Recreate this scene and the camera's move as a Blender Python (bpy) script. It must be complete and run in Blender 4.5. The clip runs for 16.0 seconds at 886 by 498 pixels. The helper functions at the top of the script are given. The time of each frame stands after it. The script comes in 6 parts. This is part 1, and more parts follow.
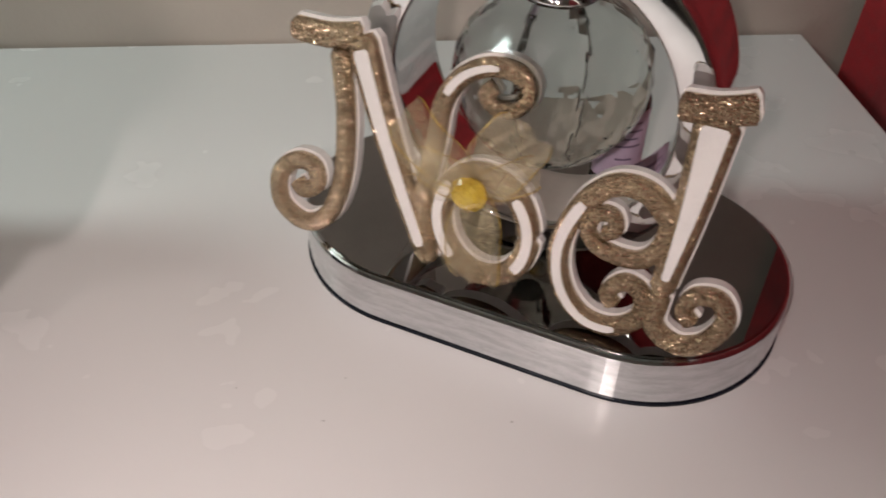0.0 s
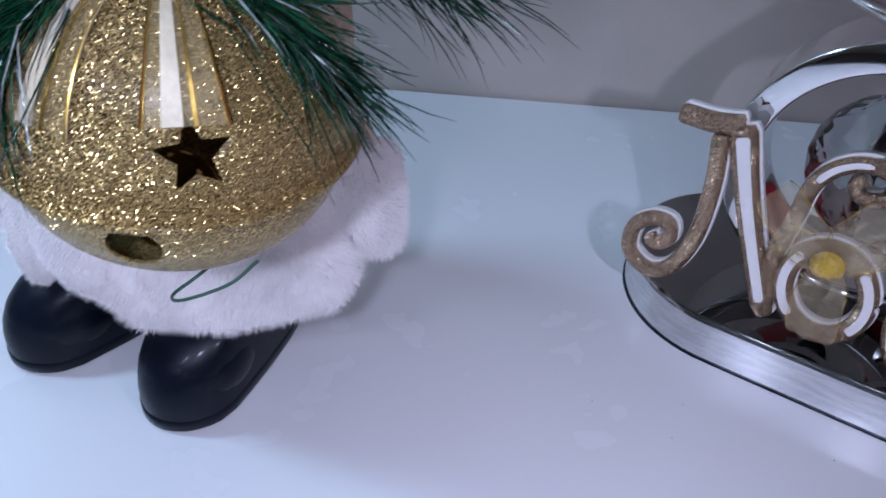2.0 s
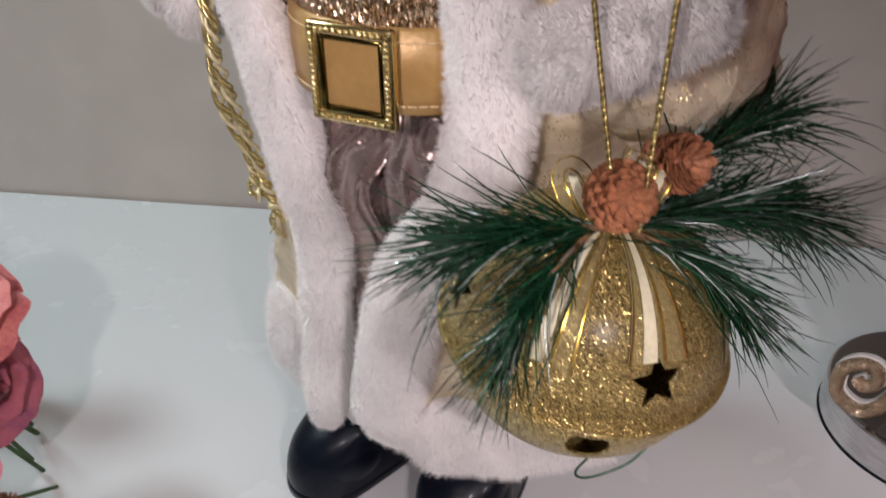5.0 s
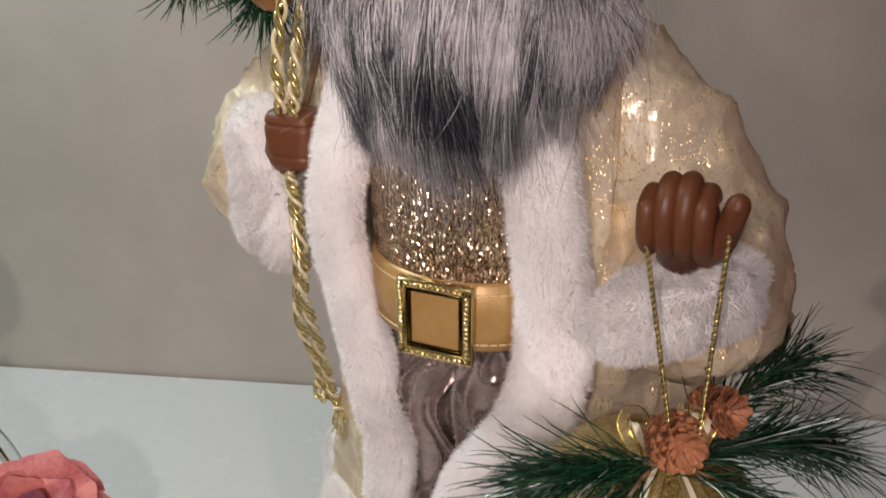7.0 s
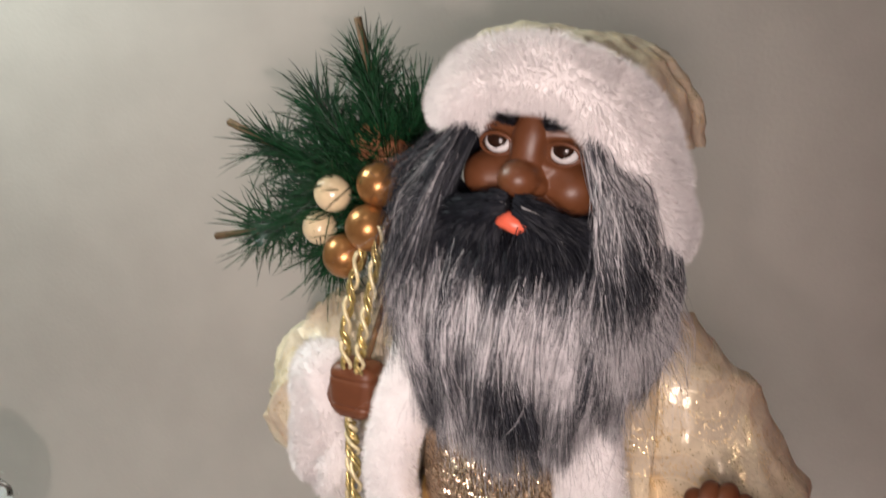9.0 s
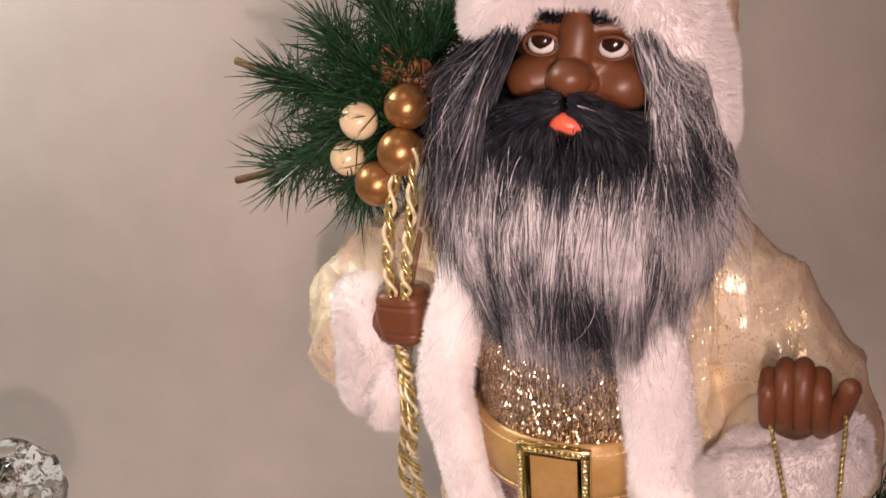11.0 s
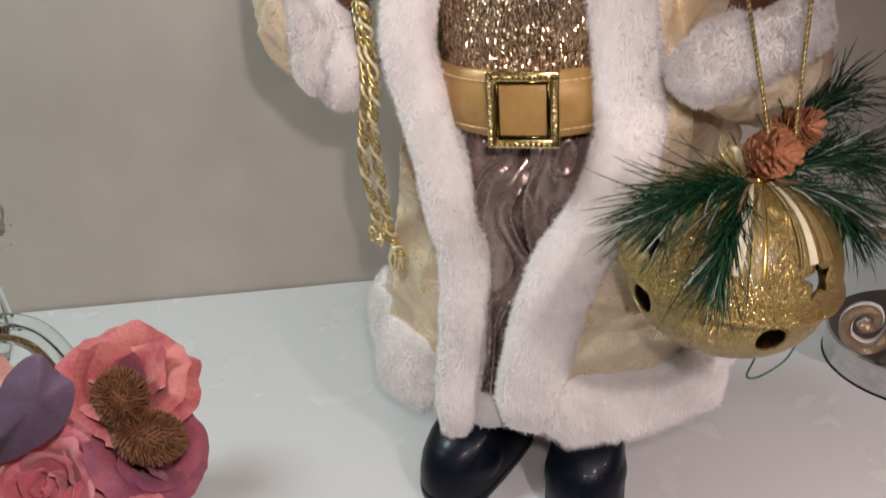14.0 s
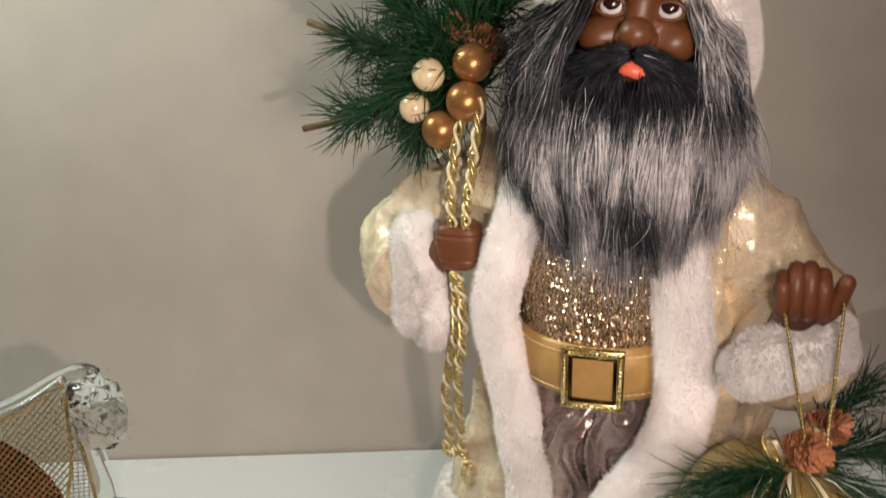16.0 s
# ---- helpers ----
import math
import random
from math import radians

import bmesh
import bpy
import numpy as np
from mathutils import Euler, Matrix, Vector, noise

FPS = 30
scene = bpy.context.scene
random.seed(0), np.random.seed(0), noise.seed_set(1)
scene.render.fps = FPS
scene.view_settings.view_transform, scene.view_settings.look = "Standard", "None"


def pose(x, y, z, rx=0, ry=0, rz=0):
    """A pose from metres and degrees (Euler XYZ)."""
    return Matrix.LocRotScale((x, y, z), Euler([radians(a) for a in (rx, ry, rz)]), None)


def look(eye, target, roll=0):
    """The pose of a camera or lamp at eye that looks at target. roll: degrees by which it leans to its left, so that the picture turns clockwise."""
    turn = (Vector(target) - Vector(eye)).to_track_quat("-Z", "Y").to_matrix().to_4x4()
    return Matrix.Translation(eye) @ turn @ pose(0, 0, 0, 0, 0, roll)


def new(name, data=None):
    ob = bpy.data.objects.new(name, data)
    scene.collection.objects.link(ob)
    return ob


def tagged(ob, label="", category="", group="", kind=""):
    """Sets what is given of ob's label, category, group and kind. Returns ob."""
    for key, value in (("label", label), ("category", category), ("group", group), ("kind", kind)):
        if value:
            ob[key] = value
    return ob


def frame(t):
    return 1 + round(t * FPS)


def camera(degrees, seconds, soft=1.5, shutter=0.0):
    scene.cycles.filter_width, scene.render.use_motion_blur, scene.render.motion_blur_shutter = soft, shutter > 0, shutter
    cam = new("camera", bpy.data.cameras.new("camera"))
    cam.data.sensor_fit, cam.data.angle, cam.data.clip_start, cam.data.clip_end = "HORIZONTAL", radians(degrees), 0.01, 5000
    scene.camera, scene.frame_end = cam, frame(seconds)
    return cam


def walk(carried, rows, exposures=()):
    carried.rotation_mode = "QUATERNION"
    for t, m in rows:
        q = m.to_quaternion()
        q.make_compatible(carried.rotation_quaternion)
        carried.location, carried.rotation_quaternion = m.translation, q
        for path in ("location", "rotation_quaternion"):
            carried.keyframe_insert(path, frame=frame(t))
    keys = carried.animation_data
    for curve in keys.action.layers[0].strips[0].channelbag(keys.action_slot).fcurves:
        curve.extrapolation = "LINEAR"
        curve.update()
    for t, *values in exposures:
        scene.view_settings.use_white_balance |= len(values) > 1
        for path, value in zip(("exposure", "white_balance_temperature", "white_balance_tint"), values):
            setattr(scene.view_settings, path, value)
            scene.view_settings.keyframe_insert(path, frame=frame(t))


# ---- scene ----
cam = camera(58.0, 16.0, soft=1.6, shutter=0.35)
PATH = [
    (0, (0.062, 0.07, 0.254), (0.15, 1.577, -1.058), 0.5),
    (0.5, (0.028, 0.064, 0.27), (0.042, 1.556, -1.062), 1.6),
    (1, (-0.006, 0.047, 0.285), (-0.053, 1.598, -0.976), 3.9),
    (1.5, (-0.055, 0.03, 0.3), (-0.122, 1.582, -0.959), 3.3),
    (2, (-0.069, 0.017, 0.297), (-0.163, 1.576, -0.953), 2.9),
    (2.5, (-0.09, 0.005, 0.291), (-0.25, 1.557, -0.96), 2.5),
    (3, (-0.113, -0.002, 0.3), (-0.334, 1.559, -0.929), 1.9),
    (3.5, (-0.124, -0.009, 0.312), (-0.369, 1.573, -0.886), 1.1),
    (4, (-0.134, -0.017, 0.325), (-0.382, 1.594, -0.834), 0.8),
    (4.5, (-0.146, -0.016, 0.337), (-0.386, 1.623, -0.783), 0.3),
    (5, (-0.166, -0.019, 0.356), (-0.404, 1.652, -0.717), -0.4),
    (5.2, (-0.173, -0.021, 0.368), (-0.411, 1.664, -0.683), -0.8),
    (7.3, (-0.202, -0.052, 0.422), (-0.422, 1.795, -0.312), -0.5),
    (7.5, (-0.209, -0.052, 0.43), (-0.425, 1.804, -0.282), -1.0),
    (8, (-0.219, -0.048, 0.445), (-0.435, 1.838, -0.185), -1.1),
    (8.5, (-0.21, -0.054, 0.466), (-0.386, 1.856, -0.099), 1.3),
    (9, (-0.215, -0.069, 0.482), (-0.465, 1.857, 0.004), 1.4),
    (9.2, (-0.2170, -0.0740, 0.4890), (-0.4904, 1.857, 0.0550), 1.04),
    (11.3, (-0.258, -0.071, 0.463), (-0.39, 1.821, -0.174), -5.6),
    (11.5, (-0.266, -0.077, 0.449), (-0.276, 1.821, -0.179), -3.9),
    (12, (-0.275, -0.082, 0.431), (-0.216, 1.79, -0.269), -4.5),
    (12.5, (-0.286, -0.088, 0.41), (-0.237, 1.765, -0.342), -4.8),
    (13, (-0.285, -0.098, 0.4), (-0.248, 1.738, -0.394), -4.5),
    (13.5, (-0.283, -0.106, 0.386), (-0.236, 1.716, -0.438), -4.5),
    (14, (-0.285, -0.113, 0.363), (-0.232, 1.687, -0.508), -4.5),
    (14.5, (-0.292, -0.119, 0.348), (-0.237, 1.659, -0.567), -4.3),
    (15, (-0.312, -0.129, 0.386), (-0.254, 1.675, -0.473), -3.9),
    (15.5, (-0.326, -0.156, 0.441), (-0.255, 1.705, -0.29), -3.0),
    (16, (-0.312, -0.144, 0.463), (-0.308, 1.753, -0.171), -1.8),
]
walk(cam, [(t, look(eye, target, roll)) for t, eye, target, roll in PATH], exposures=[
    (0.0, -0.05, 6300, 14), (0.7, -0.05, 6000, 14), (1.3, -0.08, 5150, 16), (2.0, -0.37, 4550, 19), (2.6, -0.60, 4600, 18), (3.2, -0.46, 5500, 15),
    (4.5, -0.44, 5750, 16), (5.2, -0.44, 5900, 17), (7.3, -0.47, 6200, 17), (8.2, -0.36, 6100, 14), (9.2, -0.16, 6350, 19), (11.4, -0.12, 7100, 36),
    (12.0, -0.18, 6800, 28), (12.5, -0.24, 6300, 17), (13.0, -0.36, 6150, 16), (14.5, -0.38, 6100, 17), (15.3, -0.31, 5950, 14), (16.0, -0.26, 6700, 15)])

# ---- light: fixed spots for a phone torch beside the lens, two added unseen lamps ----
world = bpy.data.worlds.new("room_dark")
world.use_nodes = True
world.node_tree.nodes["Background"].inputs[0].default_value = (0.5, 0.47, 0.43, 1)
world.node_tree.nodes["Background"].inputs[1].default_value = 0.01
scene.world = world


def spot(name, m, energy, colour, cone, blend, radius):
    data = bpy.data.lights.new(name, "SPOT")
    data.energy, data.color = energy, colour
    data.spot_size, data.spot_blend, data.shadow_soft_size = radians(cone), blend, radius
    new(name, data).matrix_world = m


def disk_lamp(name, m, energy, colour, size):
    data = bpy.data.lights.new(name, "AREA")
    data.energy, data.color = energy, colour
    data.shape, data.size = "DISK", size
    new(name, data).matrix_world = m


spot("torch_first", look((0.040, 0.056, 0.270), (0.07, 0.26, -0.05)), 2.7, (1.0, 0.86, 0.77), 116, 1.0, 0.006)
spot("torch_second", look((-0.105, 0.000, 0.312), (-0.17, 0.24, 0.00)), 2.6, (1.0, 0.86, 0.77), 100, 1.0, 0.007)
spot("torch_third", look((-0.205, -0.066, 0.450), (-0.17, 0.42, 0.50)), 3.1, (1.0, 0.86, 0.77), 106, 1.0, 0.030)
spot("torch_fourth", look((-0.262, -0.100, 0.405), (-0.53, 0.42, 0.19)), 5.2, (1.0, 0.86, 0.77), 116, 1.0, 0.007)
# added dim fill from above; no fixture belongs to it
disk_lamp("ceiling_fill", pose(-0.5, -0.5, 1.75), 1.8, (1.0, 0.97, 0.90), 0.5)
# added lamp for the pale glow on the upper left wall, source unseen
disk_lamp("wall_glow_lamp", look((-0.96, 0.35, 0.94), (-0.60, 0.585, 0.62)), 8.2, (0.84, 1.0, 0.90), 0.2)


# ---- materials ----
def mat(name, colour, rough=0.5, metal=0.0, vary=0.15, scale=60.0, bump=0.0, bump_scale=400.0, coat=0.0, second=None,
        transmission=0.0, ior=1.45, sheen=0.0, alpha=1.0, stretch=(1, 1, 1), spread=0.1):
    """Principled surface: two noises vary its colour and its gloss, a fine one gives relief."""
    m = bpy.data.materials.new(name)
    m.use_nodes = True
    t = m.node_tree
    b = t.nodes["Principled BSDF"]
    N = t.nodes.new
    L = t.links.new
    co = N("ShaderNodeTexCoord")
    mp = N("ShaderNodeMapping")
    mp.inputs["Scale"].default_value = stretch
    L(co.outputs["Object"], mp.inputs["Vector"])
    n1 = N("ShaderNodeTexNoise")
    n1.inputs["Scale"].default_value = scale
    n1.inputs["Detail"].default_value = 4
    n2 = N("ShaderNodeTexNoise")
    n2.inputs["Scale"].default_value = scale * 7.3
    n2.inputs["Detail"].default_value = 3
    for n in (n1, n2):
        L(mp.outputs["Vector"], n.inputs["Vector"])
    add = N("ShaderNodeMath")
    add.operation = "MULTIPLY_ADD"
    add.inputs[1].default_value = 0.35
    L(n2.outputs["Fac"], add.inputs[0])
    mul = N("ShaderNodeMath")
    mul.operation = "MULTIPLY"
    mul.inputs[1].default_value = 0.65
    L(n1.outputs["Fac"], mul.inputs[0])
    L(mul.outputs[0], add.inputs[2])
    ramp = N("ShaderNodeValToRGB")
    ramp.color_ramp.elements[0].position, ramp.color_ramp.elements[1].position = 0.5 - spread, 0.5 + spread
    low = second or tuple(c * (1 - vary) for c in colour)
    high = colour if second else tuple(min(1.0, c * (1 + vary)) for c in colour)
    ramp.color_ramp.elements[0].color, ramp.color_ramp.elements[1].color = (*low, 1), (*high, 1)
    L(add.outputs[0], ramp.inputs["Fac"])
    L(ramp.outputs["Color"], b.inputs["Base Color"])
    rr = N("ShaderNodeMapRange")
    rr.inputs["To Min"].default_value, rr.inputs["To Max"].default_value = max(0.01, rough * 0.8), min(1, rough * 1.2)
    L(n2.outputs["Fac"], rr.inputs["Value"])
    L(rr.outputs[0], b.inputs["Roughness"])
    b.inputs["Metallic"].default_value = metal
    b.inputs["IOR"].default_value = ior
    b.inputs["Coat Weight"].default_value = coat
    b.inputs["Coat Roughness"].default_value = 0.12
    b.inputs["Transmission Weight"].default_value = transmission
    b.inputs["Sheen Weight"].default_value = sheen
    b.inputs["Alpha"].default_value = alpha
    if bump:
        n3 = N("ShaderNodeTexNoise")
        n3.inputs["Scale"].default_value = bump_scale
        n3.inputs["Detail"].default_value = 4
        L(mp.outputs["Vector"], n3.inputs["Vector"])
        bp = N("ShaderNodeBump")
        bp.inputs["Strength"].default_value = bump
        bp.inputs["Distance"].default_value = 0.002
        L(n3.outputs["Fac"], bp.inputs["Height"])
        L(bp.outputs["Normal"], b.inputs["Normal"])
    return m


def glitter(name, dark, light, grain=900.0, tilt=0.9, rough=0.28, share=1.0, patch=0.4, tall=1.0, coat=0.0):
    """Flakes: each cell of a fine Voronoi has its own tilt and its own tone of metal."""
    m = bpy.data.materials.new(name)
    m.use_nodes = True
    t = m.node_tree
    b = t.nodes["Principled BSDF"]
    N = t.nodes.new
    L = t.links.new
    co = N("ShaderNodeTexCoord")
    v = N("ShaderNodeTexVoronoi")
    v.inputs["Scale"].default_value = grain
    flake = N("ShaderNodeMapping")
    flake.inputs["Scale"].default_value = (1, 1, 1 / tall)
    L(co.outputs["Object"], flake.inputs["Vector"])
    L(flake.outputs["Vector"], v.inputs["Vector"])
    sub = N("ShaderNodeVectorMath")
    sub.operation = "SUBTRACT"
    sub.inputs[1].default_value = (0.5, 0.5, 0.5)
    L(v.outputs["Color"], sub.inputs[0])
    sc = N("ShaderNodeVectorMath")
    sc.operation = "SCALE"
    sc.inputs["Scale"].default_value = tilt
    L(sub.outputs[0], sc.inputs[0])
    g = N("ShaderNodeNewGeometry")
    ad = N("ShaderNodeVectorMath")
    ad.operation = "ADD"
    L(g.outputs["Normal"], ad.inputs[0])
    L(sc.outputs[0], ad.inputs[1])
    nm = N("ShaderNodeVectorMath")
    nm.operation = "NORMALIZE"
    L(ad.outputs[0], nm.inputs[0])
    L(nm.outputs[0], b.inputs["Normal"])
    r = N("ShaderNodeValToRGB")
    r.color_ramp.elements[0].color, r.color_ramp.elements[1].color = (*dark, 1), (*light, 1)
    r.color_ramp.elements[0].position, r.color_ramp.elements[1].position = 0.2, 0.85
    sep = N("ShaderNodeSeparateColor")
    L(v.outputs["Color"], sep.inputs[0])
    nz = N("ShaderNodeTexNoise")
    nz.inputs["Scale"].default_value = 45
    L(co.outputs["Object"], nz.inputs["Vector"])
    mx = N("ShaderNodeMath")
    mx.operation = "MULTIPLY_ADD"
    mx.inputs[1].default_value = 1.0 - patch
    L(sep.outputs[0], mx.inputs[0])
    hf = N("ShaderNodeMath")
    hf.operation = "MULTIPLY"
    hf.inputs[1].default_value = patch
    L(nz.outputs["Fac"], hf.inputs[0])
    L(hf.outputs[0], mx.inputs[2])
    L(mx.outputs[0], r.inputs["Fac"])
    L(r.outputs["Color"], b.inputs["Base Color"])
    b.inputs["Metallic"].default_value = share
    b.inputs["Roughness"].default_value = rough
    b.inputs["Coat Weight"].default_value = coat
    b.inputs["Coat Roughness"].default_value = 0.32
    return m


def brocade(name, cream, gold):
    """Cream satin with patches of tiny woven gold flecks."""
    m = mat(name, cream, 0.46, 0.06, 0.10, 40, 0.55, 110)
    t = m.node_tree
    b = t.nodes["Principled BSDF"]
    N, L = t.nodes.new, t.links.new
    co = N("ShaderNodeTexCoord")
    v = N("ShaderNodeTexVoronoi")
    v.inputs["Scale"].default_value = 2900
    threads = N("ShaderNodeMapping")
    threads.inputs["Scale"].default_value = (1, 1, 0.4)
    L(co.outputs["Object"], threads.inputs["Vector"])
    L(threads.outputs["Vector"], v.inputs["Vector"])
    sep = N("ShaderNodeSeparateColor")
    L(v.outputs["Color"], sep.inputs[0])
    nz = N("ShaderNodeTexNoise")
    nz.inputs["Scale"].default_value = 42
    nz.inputs["Distortion"].default_value = 1.5
    L(co.outputs["Object"], nz.inputs["Vector"])
    where = N("ShaderNodeMapRange")
    where.inputs["From Min"].default_value, where.inputs["From Max"].default_value = 0.52, 0.62
    where.inputs["To Min"].default_value, where.inputs["To Max"].default_value = 0.04, 0.36
    L(nz.outputs["Fac"], where.inputs["Value"])
    less = N("ShaderNodeMath")
    less.operation = "LESS_THAN"
    L(sep.outputs[0], less.inputs[0])
    L(where.outputs[0], less.inputs[1])
    mix = N("ShaderNodeMix")
    mix.data_type = "RGBA"
    mix.inputs["B"].default_value = (*gold, 1)
    L(b.inputs["Base Color"].links[0].from_socket, mix.inputs["A"])
    L(less.outputs[0], mix.inputs["Factor"])
    L(mix.outputs["Result"], b.inputs["Base Color"])
    # flecks lie at their own angles; a woven scroll pattern is glossier than its ground
    off = N("ShaderNodeVectorMath")
    off.operation = "SUBTRACT"
    off.inputs[1].default_value = (0.5, 0.5, 0.5)
    L(v.outputs["Color"], off.inputs[0])
    amount = N("ShaderNodeMath")
    amount.operation = "MULTIPLY"
    amount.inputs[1].default_value = 0.9
    L(less.outputs[0], amount.inputs[0])
    big = N("ShaderNodeVectorMath")
    big.operation = "SCALE"
    L(off.outputs[0], big.inputs[0])
    L(amount.outputs[0], big.inputs["Scale"])
    both = N("ShaderNodeVectorMath")
    L(b.inputs["Normal"].links[0].from_socket, both.inputs[0])
    L(big.outputs[0], both.inputs[1])
    unit = N("ShaderNodeVectorMath")
    unit.operation = "NORMALIZE"
    L(both.outputs[0], unit.inputs[0])
    L(unit.outputs[0], b.inputs["Normal"])
    scroll = N("ShaderNodeTexWave")
    scroll.wave_type = "RINGS"
    scroll.inputs["Scale"].default_value = 9
    scroll.inputs["Distortion"].default_value = 24
    scroll.inputs["Detail"].default_value = 1.0
    scroll.inputs["Detail Scale"].default_value = 1.6
    L(co.outputs["Object"], scroll.inputs["Vector"])
    gloss = N("ShaderNodeMapRange")
    gloss.inputs["From Min"].default_value, gloss.inputs["From Max"].default_value = 0.35, 0.6
    gloss.inputs["To Min"].default_value, gloss.inputs["To Max"].default_value = 0.25, 0.45
    L(scroll.outputs["Fac"], gloss.inputs["Value"])
    L(gloss.outputs[0], b.inputs["Roughness"])
    ground = N("ShaderNodeMix")
    ground.data_type = "RGBA"
    ground.blend_type = "MULTIPLY"
    ground.inputs["B"].default_value = (0.87, 0.87, 0.90, 1)
    L(mix.outputs["Result"], ground.inputs["A"])
    part_of = N("ShaderNodeMapRange")
    part_of.inputs["From Min"].default_value, part_of.inputs["From Max"].default_value = 0.35, 0.6
    L(scroll.outputs["Fac"], part_of.inputs["Value"])
    L(part_of.outputs[0], ground.inputs["Factor"])
    L(ground.outputs["Result"], b.inputs["Base Color"])
    band = N("ShaderNodeMath")
    band.operation = "COMPARE"
    band.inputs[1].default_value, band.inputs[2].default_value = 0.62, 0.10
    L(scroll.outputs["Fac"], band.inputs[0])
    share = N("ShaderNodeMath")
    share.operation = "MULTIPLY"
    share.inputs[1].default_value = 0.34
    L(band.outputs[0], share.inputs[0])
    most = N("ShaderNodeMath")
    most.operation = "MAXIMUM"
    L(where.outputs[0], most.inputs[0])
    L(share.outputs[0], most.inputs[1])
    L(most.outputs[0], less.inputs[1])
    metal = N("ShaderNodeMapRange")
    metal.inputs["To Min"].default_value, metal.inputs["To Max"].default_value = 0.13, 0.6
    L(less.outputs[0], metal.inputs["Value"])
    L(metal.outputs[0], b.inputs["Metallic"])
    return m


def glass(name, colour=(1, 1, 1), rough=0.0, ior=1.5):
    m = bpy.data.materials.new(name)
    m.use_nodes = True
    b = m.node_tree.nodes["Principled BSDF"]
    b.inputs["Base Color"].default_value = (*colour, 1)
    b.inputs["Roughness"].default_value = rough
    b.inputs["Transmission Weight"].default_value = 1.0
    b.inputs["IOR"].default_value = ior
    return m


def gauze(name, colour, pitch=0.0005, cover=0.5, metal=0.6, rough=0.3):
    """Sheer cloth: two sets of shiny threads that cross, with gaps between them that let light through."""
    m = mat(name, colour, rough, metal, 0.35, 900)
    t = m.node_tree
    N, L = t.nodes.new, t.links.new
    b = t.nodes["Principled BSDF"]
    co = N("ShaderNodeTexCoord")
    sets = []
    for way in ("X", "Z"):
        w = N("ShaderNodeTexWave")
        w.bands_direction = way
        w.inputs["Scale"].default_value = 0.314 / pitch
        w.inputs["Distortion"].default_value = 0.6
        L(co.outputs["Object"], w.inputs["Vector"])
        sets.append(w)
    most = N("ShaderNodeMath")
    most.operation = "MAXIMUM"
    L(sets[0].outputs["Fac"], most.inputs[0])
    L(sets[1].outputs["Fac"], most.inputs[1])
    r = N("ShaderNodeMapRange")
    r.inputs["From Min"].default_value, r.inputs["From Max"].default_value = 0.86, 0.99
    r.inputs["To Min"].default_value, r.inputs["To Max"].default_value = 0.05, cover
    L(most.outputs[0], r.inputs["Value"])
    L(r.outputs[0], b.inputs["Alpha"])
    return m


WALL = mat("wall_paint", (0.60, 0.535, 0.475), 0.45, 0, 0.05, 3, 0.12, 260)
LACQUER = mat("white_lacquer", (0.71, 0.70, 0.70), 0.26, 0, 0.003, 3, 0.0, 500, coat=0.3, spread=0.45)
CHROME = mat("chrome", (0.80, 0.80, 0.80), 0.05, 1, 0.04, 30)
BRUSHED = mat("brushed_chrome", (0.66, 0.67, 0.68), 0.13, 1, 0.12, 60, 0.02, 300, stretch=(1, 1, 6))
MIRROR = mat("smoked_mirror", (0.27, 0.27, 0.265), 0.02, 1, 0.03, 20)
RED = mat("red_cloth", (0.25, 0.004, 0.008), 0.8, 0, 0.25, 25, 0.3, 900, sheen=0.2)
GOLD_GLITTER = glitter("champagne_glitter", (0.12, 0.072, 0.033), (0.96, 0.76, 0.52), 3500, 2.0, 0.22, 0.85, 0.05)
BELL_GLITTER = glitter("gold_glitter", (0.115, 0.068, 0.010), (0.95, 0.73, 0.27), 4000, 2.0, 0.24, 0.72, 0.08, coat=0.2)
WHITE = mat("white_enamel", (0.80, 0.77, 0.75), 0.4, 0, 0.03, 80, 0.05, 900)
CRYSTAL = glass("crystal", (0.70, 0.72, 0.69), 0.0, 1.33)
AMBER = mat("amber_crystal", (0.86, 0.58, 0.08), 0.05, 0, 0.30, 90, transmission=0.5, coat=1.0, ior=1.7)
ORGANZA = gauze("gold_organza", (0.82, 0.66, 0.42), 0.0010, 0.34, 0.35, 0.5)
BLACK_RUBBER = mat("black_vinyl", (0.0040, 0.006, 0.012), 0.36, 0, 0.2, 40, 0.08, 700, coat=0.08)
FUR = mat("white_plush", (0.86, 0.82, 0.80), 0.9, 0, 0.06, 25, 0.3, 500, sheen=0.3)
BROCADE = brocade("cream_brocade", (0.80, 0.675, 0.48), (0.88, 0.68, 0.36))
LAME = glitter("gold_lame", (0.26, 0.165, 0.09), (0.96, 0.75, 0.52), 1900, 1.6, 0.22, 0.85, 0.30, tall=2.6)
SATIN = mat("taupe_satin", (0.42, 0.325, 0.295), 0.27, 0.70, 0.1, 25, 0.05, 200)
LEATHER = mat("tan_leather", (0.48, 0.29, 0.10), 0.35, 0.15, 0.08, 40, 0.1, 600)
STITCH = mat("stitch_thread", (0.75, 0.55, 0.30), 0.6)
GOLD = mat("polished_gold", (0.80, 0.55, 0.13), 0.14, 1, 0.1, 80)
HAND = mat("light_brown_painted_resin", (0.150, 0.050, 0.020), 0.45, 0, 0.08, 45, 0.03, 400)
SKIN = mat("brown_painted_resin", (0.125, 0.044, 0.017), 0.42, 0, 0.08, 45, 0.03, 400)
EYE_WHITE = mat("eye_white", (0.66, 0.64, 0.62), 0.15, 0, 0.01)
EYE_DARK = mat("eye_dark", (0.022, 0.010, 0.006), 0.16, 0, 0.01)
